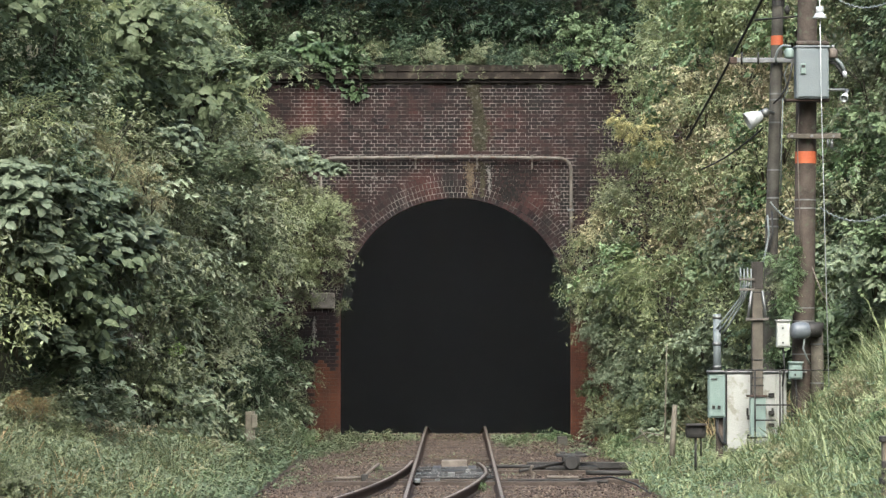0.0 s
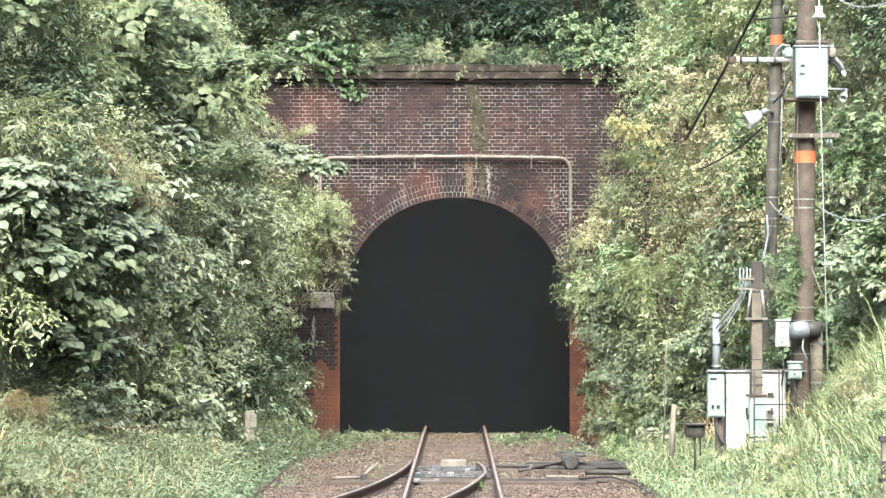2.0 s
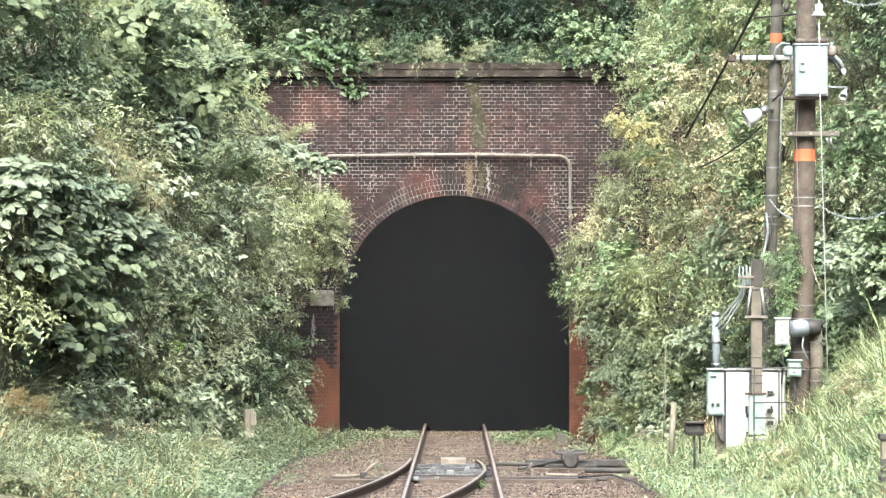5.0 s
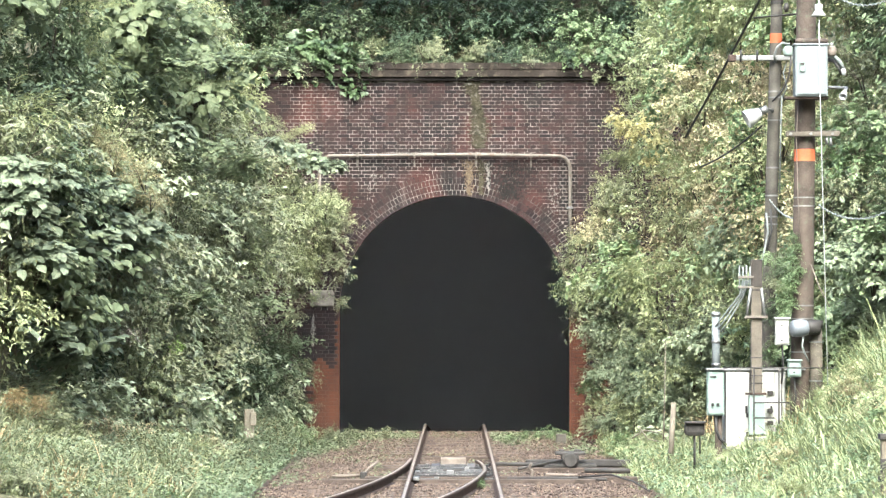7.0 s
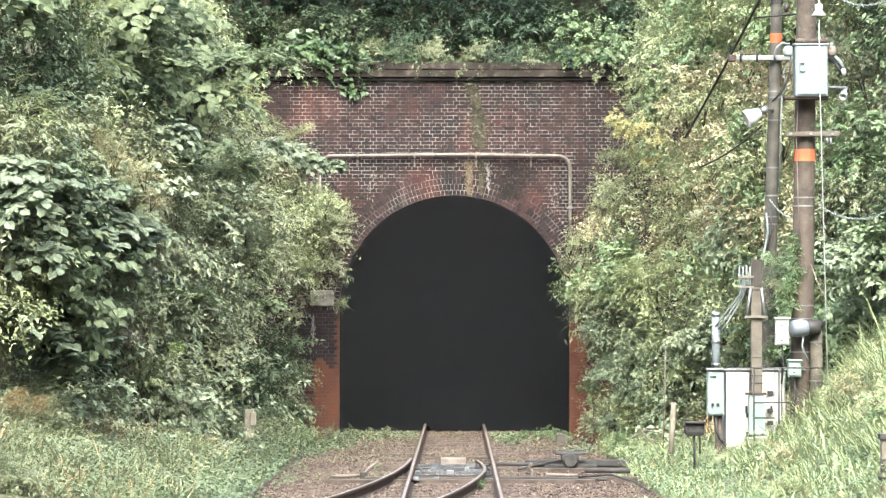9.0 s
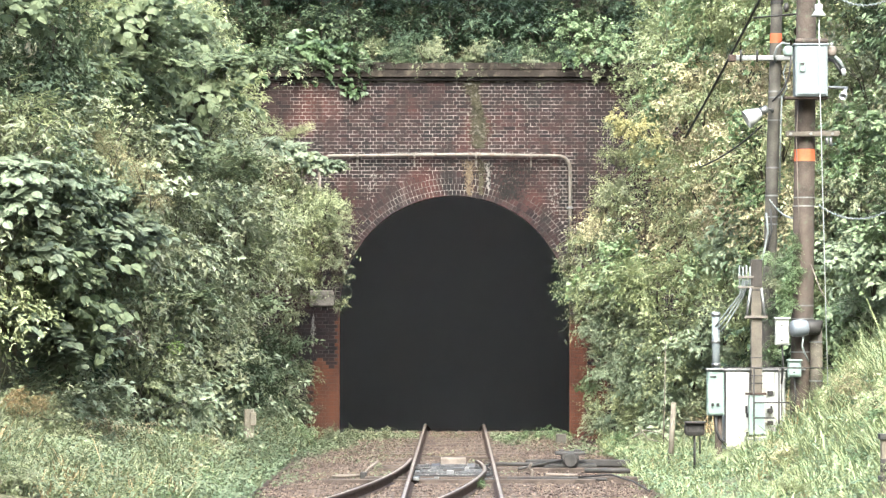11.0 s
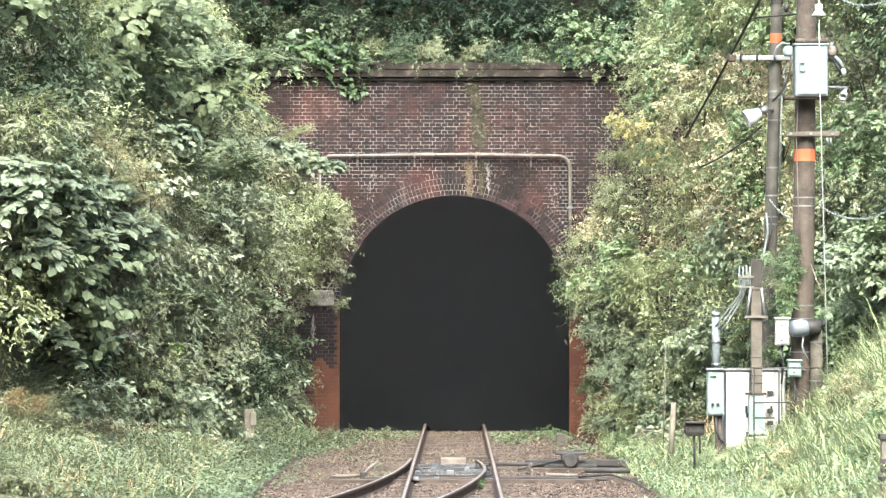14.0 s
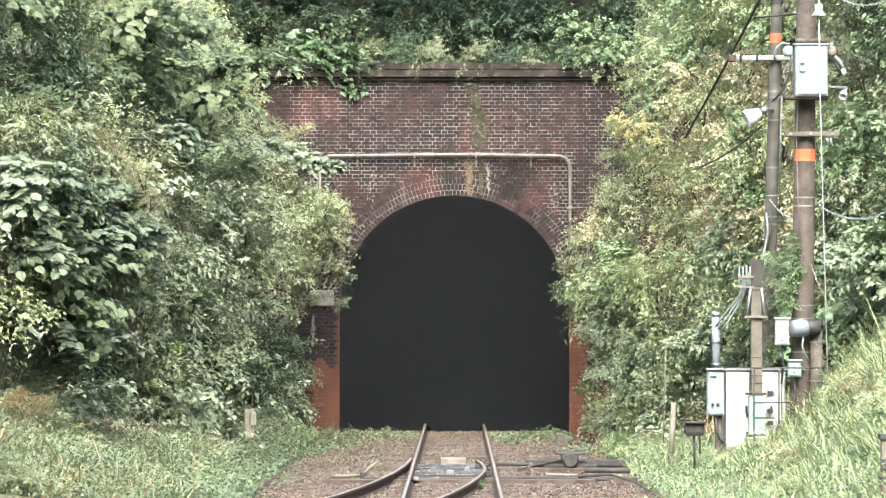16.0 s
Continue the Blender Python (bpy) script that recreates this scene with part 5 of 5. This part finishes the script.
def build_dwarf():
    t = thing("ground_signal", "small black hooded ground signal on a thin stalk", "signal")
    part("housing", box(3.00, 3.26, 41.9, 42.12, 0.535, 0.71, 0.05), IRON, t)
    part("hood", box(2.995, 3.265, 41.84, 42.0, 0.695, 0.722, 0.012), IRON, t)
    part("stalk", tube([(3.13, 42.0, 0.0), (3.13, 42.0, 0.55)], 0.016, 8), IRON, t)
    part("stalk", tube([(3.20, 42.0, 0.30), (3.20, 42.0, 0.56)], 0.010, 8), IRON, t)


build_dwarf()


def build_marker():
    t = thing("marker_post", "weathered cream concrete marker post with a small plate", "marker post", "posts on the banks")
    part("shaft", box(-3.235, -3.085, 49.93, 50.07, -0.1, 0.655, 0.018), POSTCREAM, t)
    part("plate", box(-3.14, -3.045, 49.89, 49.935, 0.40, 0.61, 0.01), POSTCREAM, t, "pale wooden plate")
    s = thing("marker_post", "leaning pale grey wooden stake in the undergrowth", "marker post", "posts on the banks")
    part("shaft", tube([(3.08, 46.0, -0.1), (3.10, 46.0, 0.4), (3.13, 46.0, 0.86)], 0.042, 8, 0.85), CONCRETE, s)
    e = thing("marker_post", "short cream post with dark iron straps in the grass", "marker post", "posts on the banks")
    part("shaft", box(3.975, 4.085, 29.95, 30.05, 0.1, 0.99, 0.015), CONCRETE, e)
    for z in (0.965, 0.575):
        part("strap", box(3.955, 4.105, 29.93, 30.07, z - 0.03, z + 0.025, 0.008), IRON, e, "dark iron strap")
    part("panel", box(3.965, 4.095, 29.935, 29.955, 0.64, 0.76, 0.006), IRON, e)


build_marker()


# ---- cables ----
def cable(points, r, mat, label, twist=False):
    bm = tube(points, r, 8)
    if twist:
        p = [Vector(q) for q in points]
        fine = []
        for a, b in zip(p, p[1:]):
            fine += [a.lerp(b, k / 8) for k in range(8)]
        tube([q + Vector((0, 2.2 * r * math.cos(k * 0.9), 2.2 * r * math.sin(k * 0.9))) for k, q in enumerate(fine)], r * 0.8, 6, 1.0, bm)
    return whole("cable", bm, mat, label, "cable", group="cables at the poles")


cable(hang((4.36, 42.4, 6.9), (3.58, 50.0, 4.85), 0.05), 0.019, BLACKWIRE, "thick black cable slanting down into the shrubs")
cable(hang((4.08, 42.7, 4.60), (3.66, 48.0, 4.30), 0.06), 0.012, BLACKWIRE, "thin black cable running back into the shrubs")
cable(hang((4.74, 41.95, 3.52), (5.75, 41.5, 3.55), 0.20), 0.007, WIRE, "pale twisted cable sagging from the tall pole", True)
cable(hang((4.86, 41.9, 6.30), (5.75, 41.6, 6.25), 0.18), 0.007, WIRE, "pale twisted cable sagging overhead", True)
cable(hang((4.18, 42.75, 3.62), (4.48, 41.9, 3.35), 0.08), 0.007, WIRE, "short pale twisted cable between the two poles", True)
cable([(4.68, 41.45, 7.0), (4.705, 41.45, 5.0), (4.80, 41.4, 0.75)], 0.0068, GLASSY, "straight pale guy wire before the tall pole")
cable([(4.47, 41.84, 4.9), (4.44, 41.84, 4.4), (4.46, 41.84, 3.6), (4.49, 41.84, 3.0)], 0.007, CREAM, "thin pale earth cable stapled down the tall pole")
cable([(4.62, 41.8, 2.75), (4.72, 41.7, 2.45), (4.85, 41.7, 2.2)], 0.008, CREAM, "loose thin cable end hanging from the pole")
whole("line_insulator", merge(tube([(4.69, 41.45, 5.93), (4.69, 41.45, 5.96), (4.69, 41.45, 6.0)], 0.10, 16, 0.5), tube([(4.69, 41.45, 5.98), (4.69, 41.45, 6.08)], 0.05, 12)), GLASSY, "white porcelain disc insulator on the guy wire", "insulator")


# ---- special growth ----
def creeper_on_pole():
    rn = random.Random(77)
    for x, y, z, s in ((4.40, 41.82, 3.12, 0.10), (4.42, 41.82, 2.98, 0.14), (4.40, 41.82, 2.82, 0.16), (4.44, 41.82, 2.68, 0.15), (4.40, 41.82, 2.55, 0.17), (4.34, 41.85, 2.42, 0.18), (4.37, 41.85, 2.25, 0.16)):
        plant("vine", x, y, z, s, rn, 1.2)
    for n, (x, y, z, s) in enumerate(((4.15, 42.45, 2.84, 0.2), (4.27, 42.45, 2.68, 0.22), (4.17, 42.45, 2.49, 0.24), (4.29, 42.45, 2.27, 0.24), (4.18, 42.45, 2.08, 0.24), (4.27, 42.45, 1.79, 0.24), (4.15, 42.45, 1.6, 0.24))):
        plant(("vine", "dark", "mid")[n % 3], x, y, z, s, rn)


def hanging_growth():
    """Clumps that spill over the coping and sprays that reach into the opening."""
    rn = random.Random(91)
    for x, z, s, k in ((-2.75, 7.15, 0.55, "ivy"), (-2.3, 6.95, 0.55, "ivy"), (-1.95, 7.0, 0.5, "ivy"), (-2.05, 6.7, 0.45, "ivy"), (-1.88, 6.5, 0.40, "ivy"), (-1.86, 6.3, 0.28, "ivy"), (-2.9, 6.75, 0.5, "mid"), (-3.2, 6.7, 0.6, "mid"), (2.6, 7.25, 0.6, "lush"), (3.0, 7.0, 0.55, "lush"), (2.2, 7.45, 0.5, "lush"), (2.85, 6.65, 0.4, "mid"), (3.25, 6.8, 0.5, "mid"), (3.05, 6.45, 0.32, "light"), (2.5, 6.98, 0.45, "mid"), (3.55, 6.6, 0.5, "light"), (3.35, 6.4, 0.5, "light"), (3.35, 6.0, 0.55, "light"), (-1.6, 7.0, 0.45, "mid"), (2.1, 6.95, 0.45, "vine"), (2.4, 6.95, 0.5, "vine"), (2.75, 6.8, 0.5, "mid"), (0.5, 7.0, 0.4, "mid"), (-0.4, 7.02, 0.4, "mid"), (1.3, 7.02, 0.4, "dark")):
        plant(k, x, 60.1, z, s, rn)
    x = -4.2
    while x < 4.0:
        s = rn.uniform(0.24, 0.50)
        plant(rn.choice(("dark", "mid", "ivy", "deep", "dark")), x, 60.0 + rn.uniform(-0.1, 0.15), 6.84 + rn.uniform(-0.10, 0.16), s, rn)
        x += rn.uniform(0.22, 0.48)
    left = ((-2.35, 58.3, 3.85, 0.5, "light"), (-2.12, 58.2, 3.75, 0.40, "light"), (-2.15, 58.0, 3.5, 0.5, "mid"), (-2.15, 58.0, 3.0, 0.45, "mid"), (-2.08, 58.2, 2.75, 0.22, "mid"), (-2.95, 58.4, 5.0, 0.42, "broad"), (-2.62, 58.8, 4.9, 0.30, "broad"), (-2.30, 58.9, 4.84, 0.22, "broad"), (-2.05, 58.9, 4.80, 0.15, "broad"), (-2.75, 58.4, 1.1, 0.4, "mid"), (-2.8, 58.6, 0.4, 0.4, "dark"), (-2.02, 58.2, 2.35, 0.2, "mid"))
    fringe = ((-2.89, 58.3, 4.55, 0.36, "light"), (-2.61, 58.3, 4.35, 0.36, "mid"), (-2.3, 58.3, 4.21, 0.34, "light"), (-2.04, 58.3, 4.07, 0.28, "light"), (-2.08, 58.3, 3.77, 0.34, "mid"), (-3.3, 58.3, 5.5, 0.36, "light"), (-3.04, 58.3, 5.12, 0.36, "bamboo"), (-2.74, 58.3, 4.89, 0.34, "light"), (-3.01, 58.3, 5.35, 0.24, "light"), (-2.79, 58.3, 5.45, 0.2, "light"), (-2.61, 58.3, 5.51, 0.15, "light"), (-2.57, 58.3, 2.42, 0.2, "light"), (-2.08, 58.3, 2.29, 0.16, "mid"))
    jamb = ((-2.85, 58.6, 2.6, 0.36, "mid"), (-2.72, 58.6, 2.95, 0.38, "mid"), (-2.55, 58.5, 2.75, 0.26, "light"), (-2.95, 58.6, 2.1, 0.36, "mid"), (-2.98, 58.6, 1.6, 0.38, "dark"), (-2.85, 58.5, 1.0, 0.40, "mid"), (-2.40, 58.6, 3.3, 0.34, "light"), (-2.9, 58.5, 0.55, 0.42, "mid"))
    right_low = ((2.05, 58.4, 3.05, 0.36, "mid"), (2.1, 58.2, 2.6, 0.40, "dark"), (2.3, 58.3, 2.15, 0.38, "mid"), (2.2, 58.3, 2.5, 0.38, "mid"), (2.55, 58.0, 1.65, 0.38, "mid"), (2.5, 57.6, 0.5, 0.42, "light"), (2.55, 57.8, 1.1, 0.4, "mid"), (2.45, 57.9, 0.85, 0.36, "vine"), (2.62, 57.9, 1.45, 0.42, "light"), (2.4, 57.7, 0.25, 0.3, "mid"))
    right_low += ((2.72, 57.4, 1.9, 0.5, "pale"), (2.95, 57.2, 1.5, 0.5, "pale"), (2.72, 57.3, 1.15, 0.45, "pale"), (3.15, 57.0, 1.95, 0.5, "light"), (3.2, 57.0, 1.05, 0.5, "pale"), (2.85, 57.2, 0.6, 0.45, "light"), (2.45, 58.0, 1.9, 0.30, "pale"))
    right_high = ((2.3, 58.2, 3.45, 0.42, "light"), (2.8, 58.5, 4.4, 0.5, "light"), (2.65, 58.4, 3.9, 0.48, "dry"), (2.95, 58.6, 5.0, 0.45, "light"), (3.1, 58.6, 5.6, 0.5, "light"), (2.75, 58.3, 4.1, 0.5, "light"))
    for x, y, z, s, k in left + fringe + jamb + right_low + right_high:
        plant(k, x, y, z, s, rn, 3.4)
    # a paler thicket beside the jamb
    for n in range(11):
        plant(("pale", "light", "pale")[n % 3], 2.75 + 0.09 * n + rn.uniform(-0.1, 0.1), 56.4 - 0.32 * n, 0.35 + 0.42 * (n % 4) + rn.uniform(-0.1, 0.1), rn.uniform(0.36, 0.5), rn, 1.5)


def large_leaves():
    """Sprays of large pale leaves that stand out before the finer shrubs."""
    rn = random.Random(44)
    upper = ((-5.18, 38.0, 3.47, 0.5), (-4.93, 39.14, 3.31, 0.5), (-4.68, 41.17, 3.43, 0.46), (-4.47, 42.91, 3.32, 0.4), (-4.99, 38.6, 2.89, 0.52), (-4.72, 40.87, 2.94, 0.48), (-4.29, 44.45, 3.13, 0.36), (-4.35, 41.71, 3.28, 0.42), (-4.15, 43.05, 3.12, 0.4), (-4.24, 42.28, 3.28, 0.36), (-4.48, 40.59, 3.07, 0.4))
    lower = ((-4.9, 40.0, 1.80, 0.5), (-4.55, 41.0, 1.74, 0.42), (-4.82, 40.2, 1.56, 0.42), (-5.3, 38.8, 2.03, 0.45))
    shelf = ((-3.97, 45.28, 5.63, 0.5), (-3.74, 47.27, 5.85, 0.5), (-3.48, 49.44, 5.99, 0.5), (-3.2, 51.8, 6.14, 0.5), (-2.92, 54.12, 6.4, 0.5))
    for x, y, z, s in ((2.79, 55.36, 5.45, 0.26), (2.95, 54.8, 5.19, 0.3), (3.16, 54.09, 5.28, 0.24), (3.35, 53.45, 4.98, 0.26), (3.25, 53.77, 4.67, 0.2)):
        plant("yellow", x, y, z, s, rn, 1.5)
    for x, y, z, s in ((-5.12, 38.0, 3.8, 0.42), (-4.76, 38.9, 3.76, 0.42), (-4.52, 40.99, 3.69, 0.4), (-4.31, 42.78, 3.56, 0.36), (-4.7, 39.48, 3.56, 0.42)):
        plant("kudzu", x, y, z, s, rn, 2.2, 0.6)
    for x, y, z, s in ((-4.08, 45.12, 4.21, 0.42), (-3.82, 47.26, 4.35, 0.42), (-3.53, 49.61, 4.29, 0.4), (-3.28, 51.71, 4.43, 0.36)):
        plant("broad", x, y, z, s, rn, 1.8, 0.6)
    for x, y, z, s in shelf:
        plant("broad", x, y, z, s, rn, 1.6, 0.5)
    for x, y, z, s in upper + lower:
        plant("kudzu", x, y, z, s, rn, 2.4, 0.65)
    for x, y, z, s in ((-3.85, 46.0, 4.35, 0.45), (-3.45, 46.6, 4.5, 0.4), (-3.1, 47.4, 4.35, 0.4), (-4.3, 44.5, 2.35, 0.4), (-3.7, 46.0, 2.35, 0.45), (-3.0, 52.0, 2.3, 0.4)):
        plant("broad", x, y, z, s, rn, 1.5, 0.6)
    for x, y, z, s in ((-3.9, 45.5, 4.7, 0.40), (-3.3, 55.0, 5.0, 0.42), (-2.95, 57.2, 4.95, 0.42), (-2.55, 58.4, 4.90, 0.34), (-2.2, 58.7, 4.82, 0.26)):
        plant("kudzu", x, y, z, s, rn, 2.6, 0.75)


def mouth_weeds():
    rn = random.Random(5)
    for x, y, s in ((-1.25, 58.6, 0.22), (-1.55, 58.2, 0.2), (-0.85, 58.9, 0.14), (1.75, 58.6, 0.25), (1.5, 58.4, 0.18), (1.25, 57.9, 0.2), (1.0, 57.6, 0.15), (-1.9, 58.0, 0.25), (-2.2, 57.4, 0.3), (1.95, 57.6, 0.22), (0.35, 41.6, 0.13), (-1.1, 46.5, 0.14), (-1.95, 55.5, 0.22)):
        plant("vine" if x > 0 else "mid", x, y, -0.12 + 0.45 * s, s, rn, squash=0.9)


def bare_twigs():
    for pts in ([(2.75, 50, 0.2), (2.95, 50, 0.33), (3.2, 50, 0.28), (3.35, 50, 0.10)], [(2.85, 49.8, 0.38), (2.98, 49.8, 0.2), (3.25, 49.8, 0.14)], [(3.20, 49.5, 0.0), (3.22, 49.5, 0.8), (3.24, 49.5, 1.7)]):
        whole("dry_branch", tube(pts, 0.013, 6, 0.5), CONCRETE, "bare pale dry branch in the undergrowth", "branch", group="dry branches")


plant("fern", -5.14, 38.0, 1.12, 0.24, random.Random(2), 1.5)
plant("fern", -4.88, 38.3, 1.06, 0.20, random.Random(3))
for brown in ((-4.35, 41.6, 4.15, 0.55), (-4.05, 42.0, 3.95, 0.5), (-4.65, 41.3, 4.35, 0.5), (-3.9, 42.2, 3.65, 0.4)):
    plant("withered", *brown, random.Random(int(-100 * brown[0])))
plant("plume", -4.35, 43.18, 1.86, 0.24, random.Random(8), 2.0)
plant("sprig", -3.95, 46.15, 1.68, 0.17, random.Random(9), 2.6)
creeper_on_pole()
hanging_growth()
large_leaves()
mouth_weeds()
bare_twigs()


# ---- brickwork of the portal ----
def build_bricks():
    pitch, high, ring = 0.068, 0.0585, R + 0.455
    rn = random.Random(6)
    verts, faces, singles, red_v, red_f = [], [], [], [], []
    shared = {}

    def slab(pts, y0, y1, into_v, into_f):
        """A brick with a face outline (four x, z points), slightly chamfered."""
        cx, cz = sum(p[0] for p in pts) / 4, sum(p[1] for p in pts) / 4
        k = len(into_v)
        for y, s in ((y1, 1.0), (y0 + 0.004, 1.0), (y0, 0.94)):
            into_v.extend((cx + (x - cx) * s, y, cz + (z - cz) * s) for x, z in pts)
        for a in (0, 4):
            for i in range(4):
                j = (i + 1) % 4
                into_f.append((k + a + i, k + a + j, k + a + 4 + j, k + a + 4 + i))
        into_f.append((k + 8, k + 9, k + 10, k + 11))

    def single(kind, pts, m):
        if kind not in shared:
            v, f = [], []
            slab(pts, -0.006, 0.05, v, f)
            shared[kind] = mesh_of("brick", v, f, BRICK)
        ob = new("brick", shared[kind])
        ob.parent, ob.matrix_basis = PORTAL, m
        singles.append(ob)

    course = 0
    z = -0.233
    while z + high < 6.46:
        step = 0.220 if course % 2 else 0.110
        x = -4.2 + (0.055 if course % 2 else 0.0)
        mid = z + high / 2
        lim = R + 0.001
        if mid > SPRING:
            dz = z + high - SPRING
            lim = math.sqrt(ring * ring - dz * dz) + 0.004 if dz < ring else 0.0
        while x < 4.2:
            a, b = x + 0.0048, x + step - 0.0048
            x += step
            if lim > 0:
                if a < -lim < b:
                    b = -lim
                elif a < lim < b:
                    a = lim
                elif -lim <= a and b <= lim:
                    continue
            if b - a < 0.02:
                continue
            push, tall = rn.uniform(-0.003, 0.002), high + rn.uniform(-0.004, 0.004)
            if abs(b - a - step + 0.0096) < 1e-6 and 5.14 < z < 6.4 and -0.95 < a < 0.95 and len(singles) < 200:
                h, w = high / 2, (b - a) / 2
                single(step, [(-w, -h), (w, -h), (w, h), (-w, h)], pose((a + b) / 2 + rn.uniform(-0.003, 0.003), 60.009 + push, mid + rn.uniform(-0.003, 0.003), 0, rn.uniform(-1.2, 1.2), 0))
            else:
                low = mid < 1.25 + 0.25 * noise.noise((a * 3, 0, z * 3)) and abs(a) < 2.8 or 0 < a < 2.42 and mid < 2.1 or -2.3 < a < 0 and mid < 2.1
                slab([(a + rn.uniform(-0.003, 0.003), z + rn.uniform(-0.003, 0.003)), (b, z), (b, z + tall), (a, z + tall)], 60.003 + push, 60.06, red_v if low else verts, red_f if low else faces)
        z += pitch
        course += 1
    # sooty joints behind the rings
    arcs = [math.pi * k / 48 for k in range(49)]
    band_v = [(-r * math.cos(a), 60.0072, SPRING + r * math.sin(a)) for a in arcs for r in (R + 0.012, ring - 0.002)]
    ob = new("arch_joints", mesh_of("arch_joints", band_v, [(2 * i, 2 * i + 1, 2 * i + 3, 2 * i + 2) for i in range(48)], ARCHMORTAR))
    ob.parent = PORTAL
    # four rings of headers round the arch
    for k in range(4):
        r0, r1 = R + 0.002 + k * 0.114, R + 0.106 + k * 0.114
        n = int(math.pi * r0 / 0.070)
        for i in range(n):
            a0, a1 = math.pi * (i + rn.uniform(0.03, 0.10)) / n, math.pi * (i + rn.uniform(0.90, 0.97)) / n
            pts = [(-r * math.cos(a), SPRING + r * math.sin(a)) for r, a in ((r0, a1), (r1, a1), (r1, a0), (r0, a0))][::-1]
            push = rn.uniform(-0.003, 0.002)
            if k == 0:
                h = math.pi * 0.425 / n
                flat = [(-(r0 + r1) / 2 * h, -0.051), ((r0 + r1) / 2 * h, -0.051), ((r0 + r1) / 2 * h, 0.051), (-(r0 + r1) / 2 * h, 0.051)]
                am, rm = (a0 + a1) / 2, (r0 + r1) / 2
                single("arch", flat, pose(-rm * math.cos(am), 60.006 + push, SPRING + rm * math.sin(am), 0, math.degrees(am) - 90, 0))
            else:
                slab(pts, 59.999 + push, 60.06, verts, faces)
    ob = new("brickwork", mesh_of("brickwork", verts, faces, BRICK))
    ob.parent = PORTAL
    tagged(ob, kind="stuff")
    ob = new("jamb_brickwork", mesh_of("jamb_brickwork", red_v, red_f, NEWBRICK))
    ob.parent = PORTAL
    tagged(ob, "orange-red patched jamb bricks", kind="stuff")


build_bricks()


# ---- what sways in the wind ----
def motions():
    for ob, amount, phase in SWAYING:
        rows = []
        for k in range(33):
            t = 0.5 * k
            g = amount * (1.1 + 0.6 * math.sin(0.9 * t + phase))
            rows.append((t, pose(0.02 * g * math.sin(2.3 * t + 0.5 * phase), 0, 0.016 * g * math.sin(2.6 * t + 1.3 * phase), g * math.sin(2.1 * t + phase), g * math.sin(2.9 * t + 1.7 * phase), 0.6 * g * math.sin(1.7 * t + phase))))
        walk(ob, rows)


motions()
